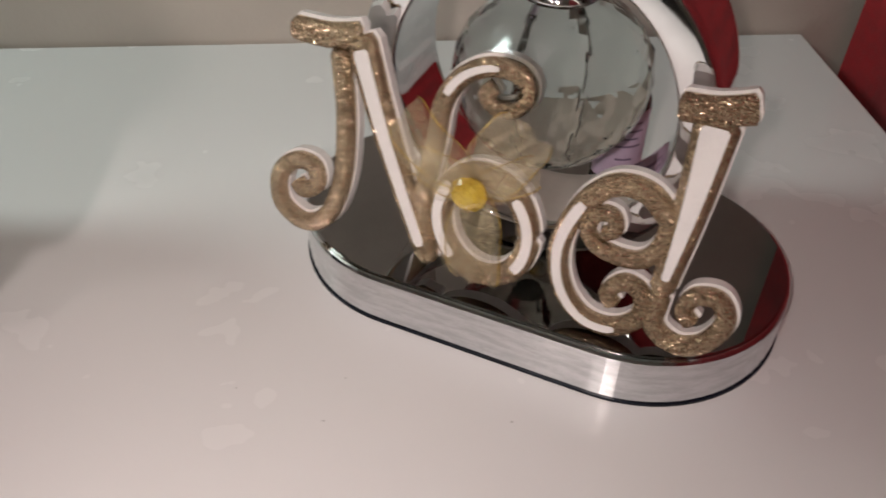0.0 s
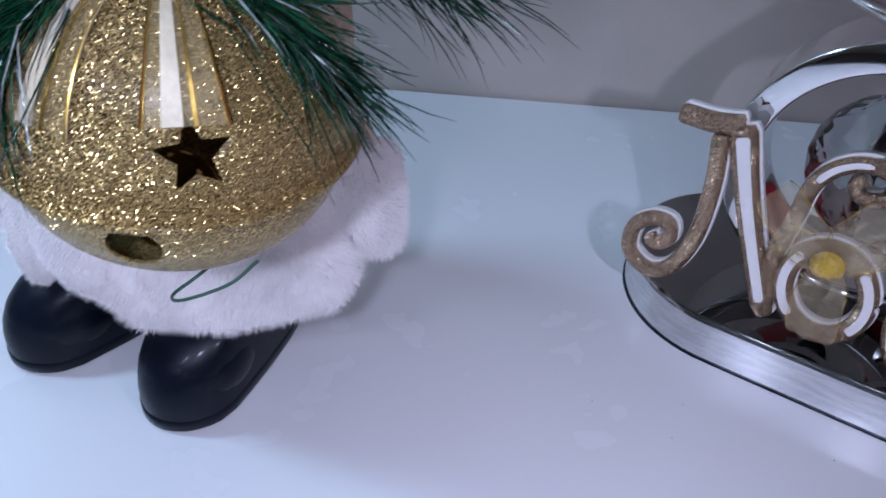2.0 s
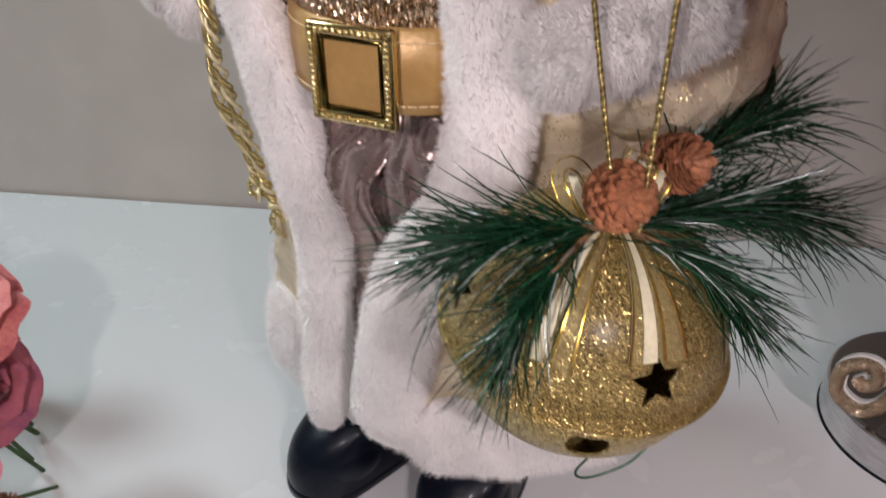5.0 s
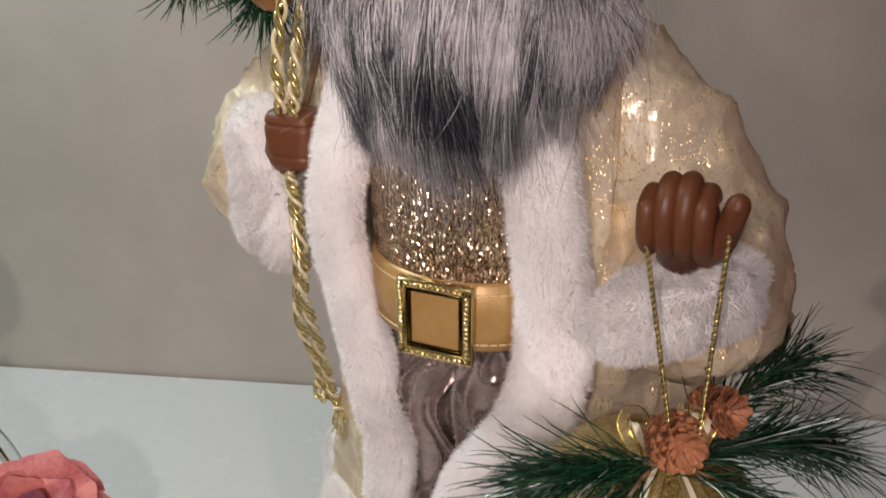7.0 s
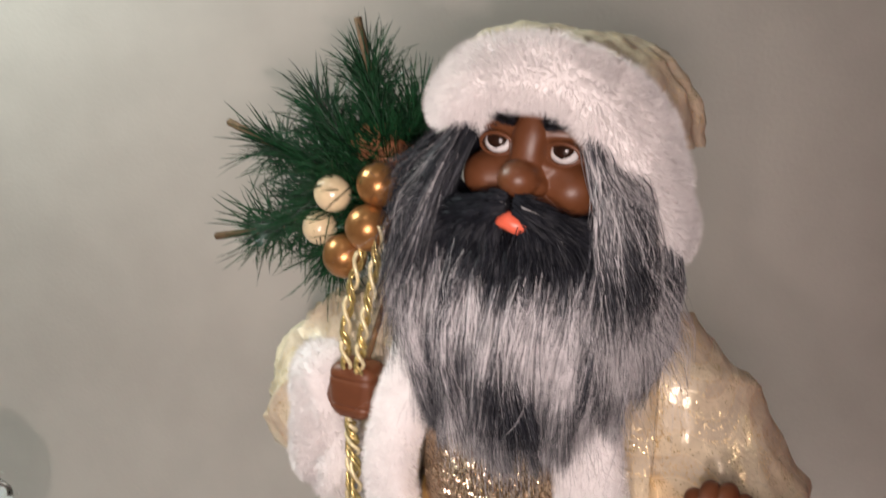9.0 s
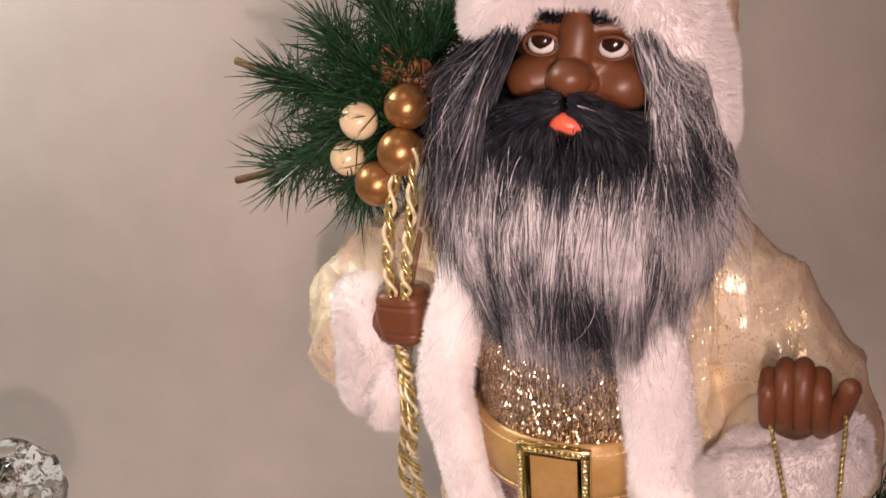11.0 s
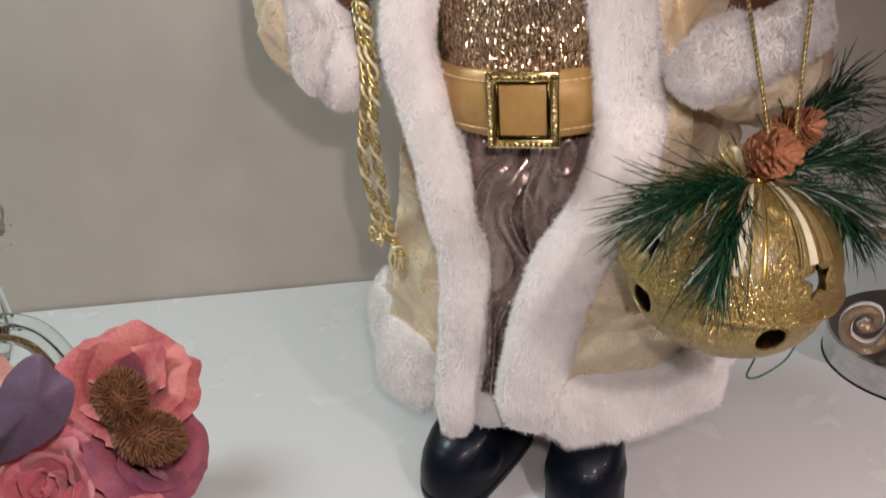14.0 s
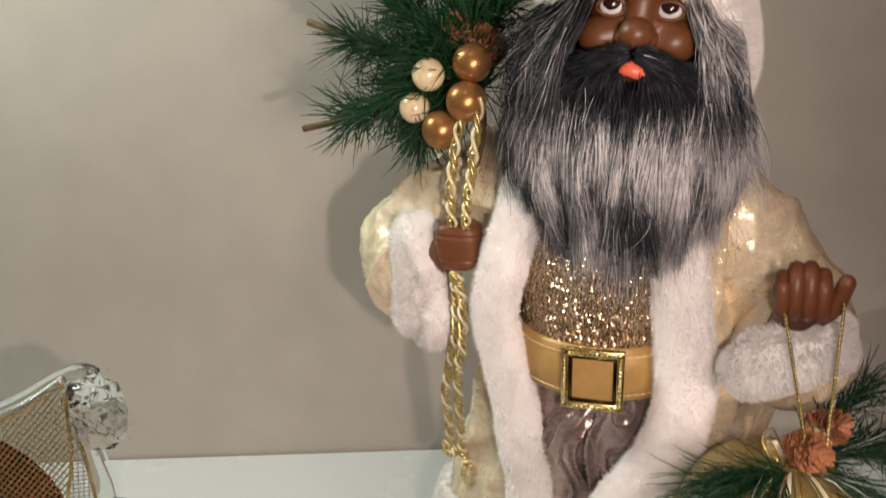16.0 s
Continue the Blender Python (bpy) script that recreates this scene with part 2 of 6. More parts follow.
BLACK_HAIR = mat("black_hair", (0.005, 0.005, 0.006), 0.26, 0, 0.2, 90)
LIP = mat("coral_lip", (0.72, 0.13, 0.07), 0.35, 0, 0.05)


# ---- tools for meshes ----
def link(name, verts, faces, material, parent=None, label="", smooth=True):
    """One mesh object from points and faces; materials: one, or (list, index of each face)."""
    me = bpy.data.meshes.new(name)
    me.from_pydata([tuple(v) for v in verts], [], [tuple(f) for f in faces])
    mats, index = material if isinstance(material, tuple) else ([material], None)
    for m in mats:
        me.materials.append(m)
    if index is not None:
        me.polygons.foreach_set("material_index", np.asarray(index, dtype=np.int32))
    me.polygons.foreach_set("use_smooth", np.full(len(me.polygons), smooth))
    me.update()
    ob = new(name, me)
    if parent:
        ob.parent = parent
    if label:
        tagged(ob, label)
    return ob


def part(name, bm, material, parent, label="", smooth=False):
    me = bpy.data.meshes.new(name)
    bm.to_mesh(me)
    bm.free()
    me.materials.append(material)
    me.polygons.foreach_set("use_smooth", np.full(len(me.polygons), smooth))
    ob = new(name, me)
    ob.parent = parent
    if label:
        tagged(ob, label)
    return ob


def thing(name, m, label, category, group="", kind=""):
    ob = new(name)
    ob.matrix_world = m
    ob.empty_display_size = 0.01
    return tagged(ob, label, category, group, kind)


def box_bm(size, centre=(0, 0, 0), bevel=0.0, segments=2):
    bm = bmesh.new()
    bmesh.ops.create_cube(bm, size=1, matrix=Matrix.LocRotScale(centre, None, size))
    if bevel:
        bmesh.ops.bevel(bm, geom=bm.edges[:], offset=bevel, segments=segments, affect="EDGES", profile=0.5)
    return bm


def lathe(profile, n=48):
    """Points and faces of a turned form; profile: (radius, height) from below to above."""
    verts, faces = [], []
    for r, z in profile:
        for i in range(n):
            a = 2 * math.pi * i / n
            verts.append((r * math.cos(a), r * math.sin(a), z))
    for j in range(len(profile) - 1):
        for i in range(n):
            k = (i + 1) % n
            faces.append((j * n + i, j * n + k, (j + 1) * n + k, (j + 1) * n + i))
    return verts, faces


def tube(path, radius, n=8, cap=True):
    """Points and faces of a tube along a path; radius: a number, or one per point."""
    P = np.asarray(path, float)
    m = len(P)
    R = np.full(m, radius) if np.isscalar(radius) else np.asarray(radius, float)
    T = np.gradient(P, axis=0)
    T /= np.linalg.norm(T, axis=1)[:, None] + 1e-12
    u = np.cross(T[0], (0.3, 0.2, 0.93))
    if np.linalg.norm(u) < 0.1:
        u = np.cross(T[0], (1, 0, 0))
    verts = []
    for i in range(m):
        u = u - T[i] * (u @ T[i])
        u /= np.linalg.norm(u) + 1e-12
        w = np.cross(T[i], u)
        for k in range(n):
            a = 2 * math.pi * k / n
            verts.append(P[i] + R[i] * (math.cos(a) * u + math.sin(a) * w))
    faces = [(i * n + k, i * n + (k + 1) % n, (i + 1) * n + (k + 1) % n, (i + 1) * n + k) for i in range(m - 1) for k in range(n)]
    if cap:
        faces += [tuple(range(n - 1, -1, -1)), tuple((m - 1) * n + k for k in range(n))]
    return verts, faces


def spline(points, n=40):
    """A smooth path through a few points (Catmull-Rom)."""
    P = np.asarray(points, float)
    P = np.vstack([2 * P[0] - P[1], P, 2 * P[-1] - P[-2]])
    out = []
    seg = len(P) - 3
    for x in np.linspace(0, seg, n):
        i = min(int(x), seg - 1)
        t = x - i
        a, b, c, d = P[i:i + 4]
        out.append(0.5 * (2 * b + (c - a) * t + (2 * a - 5 * b + 4 * c - d) * t * t + (3 * b - a - 3 * c + d) * t ** 3))
    return np.array(out)


def joined(pieces):
    """Several (verts, faces) as one."""
    verts, faces = [], []
    for v, f in pieces:
        o = len(verts)
        verts += [tuple(p) for p in v]
        faces += [tuple(i + o for i in q) for q in f]
    return verts, faces


# ---- the room ----
def wall_slab(name, size, centre, material, label, bevel=0.0):
    ob = new(name, bpy.data.meshes.new(name))
    bm = box_bm(size, centre, bevel)
    bm.to_mesh(ob.data)
    bm.free()
    ob.data.materials.append(material)
    return tagged(ob, label, "wall" if "wall" in name else name.split("_")[0], kind="structure")


FLOOR_Z = -0.80
CARPET = mat("grey_carpet", (0.16, 0.14, 0.13), 0.95, 0, 0.2, 60, 0.5, 900)
CEIL = mat("ceiling_paint", (0.7, 0.69, 0.66), 0.8, 0, 0.03, 4, 0.05, 200)
wall_slab("wall_north", (3.6, 0.1, 2.6), (-0.4, 0.635, 0.5), WALL, "warm grey matt painted wall behind the dresser")
# unseen walls, floor and ceiling, added so that the chrome reflects a room
wall_slab("wall_south", (3.6, 0.1, 2.6), (-0.4, -2.25, 0.5), WALL, "plain painted wall across the room, unseen, added for reflections")
wall_slab("wall_west", (0.1, 2.79, 2.6), (-2.25, -0.805, 0.5), WALL, "plain painted side wall, unseen, added for reflections")
wall_slab("wall_east", (0.1, 2.79, 2.6), (1.45, -0.805, 0.5), WALL, "plain painted side wall, unseen, added for reflections")
wall_slab("floor", (3.6, 2.79, 0.08), (-0.4, -0.805, FLOOR_Z - 0.04), CARPET, "dark grey carpet floor, unseen, added to close the room")
wall_slab("ceiling", (3.8, 2.99, 0.08), (-0.4, -0.805, 1.84), CEIL, "plain pale ceiling, unseen, added for reflections")

# ---- white dresser ----
TOP_X0, TOP_X1, TOP_Y0, TOP_Y1 = -1.05, 0.345, 0.02, 0.583
dresser = thing("dresser", pose(0, 0, FLOOR_Z), "white lacquered dresser with a glossy top against the wall", "dresser")
part("top_board", box_bm((TOP_X1 - TOP_X0, TOP_Y1 - TOP_Y0, 0.028), ((TOP_X0 + TOP_X1) / 2, (TOP_Y0 + TOP_Y1) / 2, 0.80 - 0.014), 0.002), LACQUER, dresser, "glossy white top")
part("body", box_bm((TOP_X1 - TOP_X0 - 0.03, TOP_Y1 - TOP_Y0 - 0.03, 0.70), ((TOP_X0 + TOP_X1) / 2, (TOP_Y0 + TOP_Y1) / 2 + 0.005, 0.421), 0.002), LACQUER, dresser)
for row in range(3):
    for col in range(2):
        cx = TOP_X0 + 0.36 + col * 0.675
        drawer = part("drawer", box_bm((0.655, 0.018, 0.215), (cx, TOP_Y0 + 0.009, 0.19 + row * 0.23), 0.002), LACQUER, dresser)
        part("handle", box_bm((0.12, 0.016, 0.012), (cx, TOP_Y0 - 0.008, 0.19 + row * 0.23), 0.003), CHROME, drawer, "chrome bar handle")
part("plinth", box_bm((TOP_X1 - TOP_X0 - 0.06, TOP_Y1 - TOP_Y0 - 0.08, 0.072), ((TOP_X0 + TOP_X1) / 2, (TOP_Y0 + TOP_Y1) / 2 + 0.01, 0.036)), LACQUER, dresser)


def lint():
    """A few dark crumbs that lie on the dresser's top."""
    g = np.random.default_rng(3)
    bits = []
    for x, y in ((-0.009, 0.280), (0.035, 0.283), (0.027, 0.262), (0.100, 0.258)):
        r = g.uniform(0.0002, 0.0004)
        bits.append(tube([(x, y, 0.0002), (x + r, y + 0.6 * r, 0.0003), (x + 2 * r, y + r, 0.0002)], [0.0001, 0.00025, 0.0001], 6))
    ob = link("lint", *joined(bits), mat("dark_lint", (0.10, 0.08, 0.07), 0.9))
    return tagged(ob, "tiny dark crumbs of lint on the white dresser", "lint", kind="stuff")


lint()


def red_curtain():
    """A heavy cloth that hangs beside the dresser's end."""
    verts, faces = [], []
    nu, nv = 90, 12
    for j in range(nv):
        z = 0.75 - 1.53 * j / (nv - 1)
        for i in range(nu):
            u = i / (nu - 1)
            y = 0.575 - 1.25 * u
            x = 0.372 + 0.010 * math.sin(u * 21 + 0.6) + 0.004 * math.sin(u * 47 + z * 3) + 0.02 * u
            verts.append((x, y, z))
    for j in range(nv - 1):
        for i in range(nu - 1):
            faces.append((j * nu + i, j * nu + i + 1, (j + 1) * nu + i + 1, (j + 1) * nu + i))
    n0 = len(verts)
    verts += [(x + 0.004, y, z) for x, y, z in verts]
    faces += [tuple(n0 + k for k in reversed(f)) for f in faces]
    ob = link("curtain", verts, faces, RED)
    return tagged(ob, "deep red cloth curtain hanging beside the white dresser", "curtain")


red_curtain()

# ---- chrome candle holder with its crystal ball ----
AX = Vector((0.883, -0.469, 0)).normalized()
ACROSS = Vector((-AX.y, AX.x, 0))
HOLDER = Vector((0.1205, 0.3500, 0))
TURN_HOLDER = math.degrees(math.atan2(AX.y, AX.x))


def stadium(half, r, n=40):
    pts = [(half + r * math.cos(a), r * math.sin(a)) for a in np.linspace(-math.pi / 2, math.pi / 2, n)]
    pts += [(-half + r * math.cos(a), r * math.sin(a)) for a in np.linspace(math.pi / 2, 3 * math.pi / 2, n)]
    return pts


def rings(outlines):
    """Skin over closed outlines of one length, each with its height."""
    n = len(outlines[0][0])
    verts = [(x, y, z) for pts, z in outlines for x, y in pts]
    faces = [(j * n + i, j * n + (i + 1) % n, (j + 1) * n + (i + 1) % n, (j + 1) * n + i) for j in range(len(outlines) - 1) for i in range(n)]
    faces += [tuple(range(n - 1, -1, -1)), tuple((len(outlines) - 1) * n + i for i in range(n))]
    return verts, faces


def candle_holder():
    h = thing("candle_holder", Matrix.Translation(HOLDER) @ pose(0, 0, 0, 0, 0, TURN_HOLDER),
              "chrome candle holder: upright ring, crystal ball, mirrored oval base", "candle holder")
    link("base", *rings([(stadium(0.047, r), z) for r, z in ((0.0635, 0.0), (0.0645, 0.0008), (0.0645, 0.0235), (0.0638, 0.0246), (0.0630, 0.0250))]), BRUSHED, h, "brushed chrome oval base", False)
    link("mirror_top", *rings([(stadium(0.047, r), z) for r, z in ((0.0627, 0.0250), (0.0627, 0.0254), (0.0620, 0.0258))]), MIRROR, h, "smoked mirror top", False)
    link("foot_pad", *rings([(stadium(0.047, 0.0652), 0.0), (stadium(0.047, 0.0652), 0.0012)]), BLACK_RUBBER, h, "thin black foot pad", False)
    # the upright ring: a band with a rounded section, 0.036 deep
    prof = []
    for a in np.linspace(0, 2 * math.pi, 44, endpoint=False) + 0.07:
        c, s = math.cos(a), math.sin(a)
        prof.append((0.0638 + 0.0074 * math.copysign(abs(c) ** 0.18, c), 0.021 * math.copysign(abs(s) ** 0.18, s)))
    verts, faces, n, m = [], [], 96, len(prof)
    for i in range(n):
        a = 2 * math.pi * i / n
        for r, y in prof:
            verts.append((r * math.sin(a) - 0.003, y, 0.0970 + r * math.cos(a)))
    for i in range(n):
        for k in range(m):
            i2, k2 = (i + 1) % n, (k + 1) % m
            faces.append((i * m + k, i * m + k2, i2 * m + k2, i2 * m + k))
    link("ring", verts, faces, CHROME, h, "polished chrome ring")
    # faceted crystal ball, a flute in its axis
    verts, faces = [], []
    lat, lon, R = 10, 20, 0.0395
    for j in range(lat + 1):
        t = math.pi * (0.07 + 0.86 * j / lat)
        for i in range(lon):
            a = 2 * math.pi * (i + 0.5 * (j % 2)) / lon
            verts.append((R * math.sin(t) * math.cos(a), R * math.sin(t) * math.sin(a), -R * math.cos(t) * (0.84 if t > math.pi / 2 else 1.0)))
    for j in range(lat):
        for i in range(lon):
            k = (i + 1) % lon
            a, b, c, d = j * lon + i, j * lon + k, (j + 1) * lon + i, (j + 1) * lon + k
            faces += [(a, b, d), (a, d, c)] if j % 2 else [(a, b, c), (b, d, c)]
    faces += [tuple(range(lon - 1, -1, -1)), tuple(lat * lon + i for i in range(lon))]
    ball = link("crystal_ball", verts, faces, CRYSTAL, h, "clear faceted crystal ball", False)
    ball.location = (0, 0, 0.102)
    v, f = lathe([(0.002, -0.034), (0.0065, -0.031), (0.0100, -0.014), (0.0115, 0.004), (0.0095, 0.018), (0.007, 0.027), (0.002, 0.028)], 14)
    flute = link("flute", v, f, glass("inner_glass", (1, 1, 1), 0, 1.22), ball, "hollow ribbed core", False)
    v, f = lathe([(0.0001, 0.1318), (0.0125, 0.1318), (0.0150, 0.1335), (0.0150, 0.1355), (0.0125, 0.1380), (0.0090, 0.1400), (0.0088, 0.1425), (0.0115, 0.1450), (0.0115, 0.1475), (0.0085, 0.1500), (0.0085, 0.1600), (0.0001, 0.1602)], 40)
    link("neck", v, f, CHROME, h, "turned chrome neck")
    # the dish that it carries
    v, f = lathe([(0.0001, 0.1675), (0.014, 0.1677), (0.020, 0.170), (0.040, 0.1745), (0.056, 0.184), (0.0575, 0.1855), (0.056, 0.187), (0.040, 0.178), (0.018, 0.1715), (0.0001, 0.170)], 72)
    link("dish", v, f, CHROME, h, "shallow chrome candle dish")
    return h


candle_holder()

# ---- the bearded doll: one mesh ----
DOLL = pose(-0.235, 0.30, 0, 0, 0, -17)
rng = np.random.default_rng(7)


GREY = [mat("beard_charcoal", (0.011, 0.012, 0.016), 0.5, 0, 0.3, 200), mat("beard_grey", (0.060, 0.062, 0.070), 0.45, 0, 0.3, 200),
        mat("beard_silver", (0.50, 0.475, 0.475), 0.40, 0, 0.2, 200), mat("beard_mid_grey", (0.20, 0.195, 0.20), 0.42, 0, 0.25, 200)]
for m in GREY[:2] + [BLACK_HAIR, BLACK_RUBBER]:
    m.node_tree.nodes["Principled BSDF"].inputs["Specular IOR Level"].default_value = 0.2


PALE_GOLD = mat("pale_gold_plating", (0.82, 0.66, 0.32), 0.16, 1, 0.1, 80)
BEVEL = mat("dark_gold_bevel", (0.10, 0.075, 0.02), 0.12, 1, 0.2, 60)


class Skin:
    """Gathers points and faces, with a material for each batch, for one large mesh."""

    def __init__(self):
        self.v, self.loops, self.sizes, self.mats, self.names, self.n = [], [], [], [], [], 0

    def slot(self, material):
        if material not in self.names:
            self.names.append(material)
        return self.names.index(material)

    def add(self, verts, faces, material):
        V = np.asarray(verts, float).reshape(-1, 3)
        if isinstance(faces, np.ndarray):
            self.loops.append((faces + self.n).ravel())
            self.sizes.append(np.full(len(faces), faces.shape[1]))
        else:
            self.loops.append(np.concatenate([np.asarray(f) for f in faces]) + self.n)
            self.sizes.append(np.array([len(f) for f in faces]))
        count = len(faces)
        if isinstance(material, tuple):
            ids = np.array([self.slot(m) for m in material[0]])[np.asarray(material[1])]
        else:
            ids = np.full(count, self.slot(material))
        self.mats.append(ids)
        self.v.append(V)
        self.n += len(V)

    def build(self, name):
        me = bpy.data.meshes.new(name)
        V, Lp, S, M = (np.concatenate(x) for x in (self.v, self.loops, self.sizes, self.mats))
        me.vertices.add(len(V))
        me.vertices.foreach_set("co", V.astype(np.float32).ravel())
        me.loops.add(len(Lp))
        me.loops.foreach_set("vertex_index", Lp.astype(np.int32))
        me.polygons.add(len(S))
        me.polygons.foreach_set("loop_start", np.concatenate([[0], np.cumsum(S)[:-1]]).astype(np.int32))
        me.polygons.foreach_set("loop_total", S.astype(np.int32))
        for m in self.names:
            me.materials.append(m)
        me.polygons.foreach_set("material_index", M.astype(np.int32))
        me.polygons.foreach_set("use_smooth", np.ones(len(S), dtype=bool))
        me.update(calc_edges=True)
        me.validate()
        return new(name, me)


def sheet(fn, nu, nv, round_u=False):
    """Points and quads of a surface fn(u, v), u and v from 0 to 1."""
    us = np.linspace(0, 1, nu, endpoint=not round_u)
    verts = np.array([fn(u, v) for v in np.linspace(0, 1, nv) for u in us])
    quads = []
    for j in range(nv - 1):
        for i in range(nu if round_u else nu - 1):
            k = (i + 1) % nu
            quads.append((j * nu + i, j * nu + k, (j + 1) * nu + k, (j + 1) * nu + i))
    return verts, np.array(quads)


def ball(centre, radii, nu=24, nv=16, turn=None):
    def fn(u, v):
        a, b = 2 * math.pi * u, math.pi * (0.002 + 0.996 * v)
        p = Vector((radii[0] * math.sin(b) * math.cos(a), radii[1] * math.sin(b) * math.sin(a), -radii[2] * math.cos(b)))
        if turn:
            p = turn @ p
        return np.array(p) + np.array(centre)
    return sheet(fn, nu, nv, True)


def wob(p, scale, amount):
    return amount * noise.noise(Vector(p) * scale)


def pad(path, outs, width, thick, n=20, bumps=0.0015):
    """A soft strip: its section is a flat oval, wide across the path and thick along outs."""
    P, Q = np.asarray(path, float), np.asarray(outs, float)
    W = np.full(len(P), width) if np.isscalar(width) else np.asarray(width, float)
    Tk = np.full(len(P), thick) if np.isscalar(thick) else np.asarray(thick, float)
    T = np.gradient(P, axis=0)
    T /= np.linalg.norm(T, axis=1)[:, None]
    verts = []
    m = len(P)
    for i in range(m):
        o = Q[i] - T[i] * (Q[i] @ T[i])
        o /= np.linalg.norm(o)
        s = np.cross(T[i], o)
        end = min(1.0, 0.55 + 0.15 * min(i, m - 1 - i))
        for k in range(n):
            a = 2 * math.pi * k / n
            c, d = math.cos(a), math.sin(a)
            p = P[i] + end * (s * W[i] * 0.5 * math.copysign(abs(c) ** 0.8, c) + o * Tk[i] * 0.5 * math.copysign(abs(d) ** 0.8, d))
            verts.append(p + (p - P[i]) / (np.linalg.norm(p - P[i]) + 1e-9) * (wob(p, 90, bumps) + wob(p, 260, bumps * 0.6)))
    faces = [(i * n + k, i * n + (k + 1) % n, (i + 1) * n + (k + 1) % n, (i + 1) * n + k) for i in range(m - 1) for k in range(n)]
    verts = np.vstack([verts, P[:1], P[-1:]])
    quads = np.array(faces)
    return verts, quads


def plush(skin, verts, quads, count, length, material, droop=(0, 0, -0.5), width=0.00018, jitter=0.34):
    """Short hairs that stand on the quads, one thin triangle each."""
    V = np.asarray(verts)
    A, B, C, D = (V[quads[:, i]] for i in range(4))
    nrm = np.cross(C - A, D - B)
    area = np.linalg.norm(nrm, axis=1)
    nrm = nrm / (area[:, None] + 1e-15)
    centre = V.mean(axis=0)
    pick = rng.choice(len(quads), count, p=area / area.sum())
    a, b = rng.random(count)[:, None], rng.random(count)[:, None]
    P = (A[pick] * (1 - a) + B[pick] * a) * (1 - b) + (D[pick] * (1 - a) + C[pick] * a) * b
    N = nrm[pick]
    clump = np.array([noise.noise_vector(Vector(p) * 140) for p in P])
    way = N + rng.normal(0, jitter, (count, 3)) * 0.6 + clump * jitter + np.array(droop)
    way /= np.linalg.norm(way, axis=1)[:, None]
    side = np.cross(way, rng.normal(0, 1, (count, 3)))
    side /= np.linalg.norm(side, axis=1)[:, None]
    L = length * (0.5 + 0.8 * rng.random(count))[:, None]
    tri = np.stack([P - N * 0.0004 + side * width, P - N * 0.0004 - side * width, P + way * L], axis=1).reshape(-1, 3)
    skin.add(tri, np.arange(count * 3).reshape(-1, 3), material)


def outward(verts, quads, centre_path):
    """Turns the quads so that they face away from the path."""
    V = np.asarray(verts)
    c = V[quads].mean(axis=1)
    C = np.asarray(centre_path)
    near = C[np.argmin(((c[:, None, :] - C[None]) ** 2).sum(axis=2), axis=1)]
    nrm = np.cross(V[quads[:, 2]] - V[quads[:, 0]], V[quads[:, 3]] - V[quads[:, 1]])
    flip = ((c - near) * nrm).sum(axis=1) < 0
    q = quads.copy()
    q[flip] = q[flip][:, ::-1]
    return q


def fur_strip(skin, path, outs, width, thick, count, length=0.0025, droop=(0, 0, -0.5), bumps=0.0015):
    v, q = pad(path, outs, width, thick, bumps=bumps)
    q = outward(v, q, path)
    skin.add(v, q, FUR)
    plush(skin, v, q, count, length, FUR, droop)


ZK = [0.035, 0.08, 0.12, 0.18, 0.25, 0.30, 0.34, 0.37, 0.388]
ROBE = {"cx": [0.014, 0.014, 0.014, 0.015, 0.018, 0.020, 0.023, 0.027, 0.031],
        "cy": [0.016, 0.015, 0.012, 0.008, 0.003, 0.000, -0.002, -0.004, -0.006],
        "ax": [0.112, 0.110, 0.102, 0.086, 0.071, 0.066, 0.066, 0.060, 0.036],
        "ay": [0.051, 0.051, 0.051, 0.053, 0.055, 0.053, 0.050, 0.044, 0.028]}


def robe_at(th, z, grow=0.0):
    cx, cy, ax, ay = (np.interp(z, ZK, ROBE[k]) for k in ("cx", "cy", "ax", "ay"))
    fold = (0.0045 * max(0.0, 1 - z / 0.32) + 0.0012) * (math.sin(7 * th + 1.2 + 4 * z) + 0.5 * math.sin(13 * th + 9 * z))
    k = 1 + (fold + grow) / ax
    p = np.array([cx + ax * k * math.sin(th), cy - ay * k * math.cos(th), z])
    q = Vector((th * 1.1, z * 9, 0.3))
    crease = 0.0045 * (1 - abs(noise.noise(q * 2.2))) ** 5
    p[0] += 0.026 * math.exp(-((z - 0.245) / 0.055) ** 2) * max(0.0, math.sin(th)) ** 2
    p[1] += 0.030 * min(1.0, max(0.0, (0.030 - p[0]) / 0.12)) ** 0.8 * min(1.0, max(0.0, (0.27 - z) / 0.08))
    return p + np.array([math.sin(th), -math.cos(th), 0]) * crease + wob(p, 60, 0.0015)


def robe_th(x, z):
    cx, ax = np.interp(z, ZK, ROBE["cx"]), np.interp(z, ZK, ROBE["ax"])
    return math.asin(max(-0.98, min(0.98, (x - cx) / ax)))


def limb(path, radii, n=24, folds=0.002, m=72):
    """A soft tube whose skin is creased: rounded swells with narrow folds between them."""
    C = spline(path, m)
    v, f = tube(C, np.interp(np.linspace(0, 1, m), np.linspace(0, 1, len(radii)), radii), n, False)
    V = np.array(v)
    for i in range(m):
        for k in range(n):
            p = V[i * n + k]
            o = p - C[i]
            o /= np.linalg.norm(o)
            q = Vector(p)
            fold = (1 - abs(noise.noise(q * 26))) ** 5 * 1.5 + (1 - abs(noise.noise(q * 52 + Vector((3, 1, 7))))) ** 6 * 0.7 + 0.7 * noise.noise(q * 22)
            V[i * n + k] = p + o * folds * (fold - 0.5)
    return V, np.array(f)


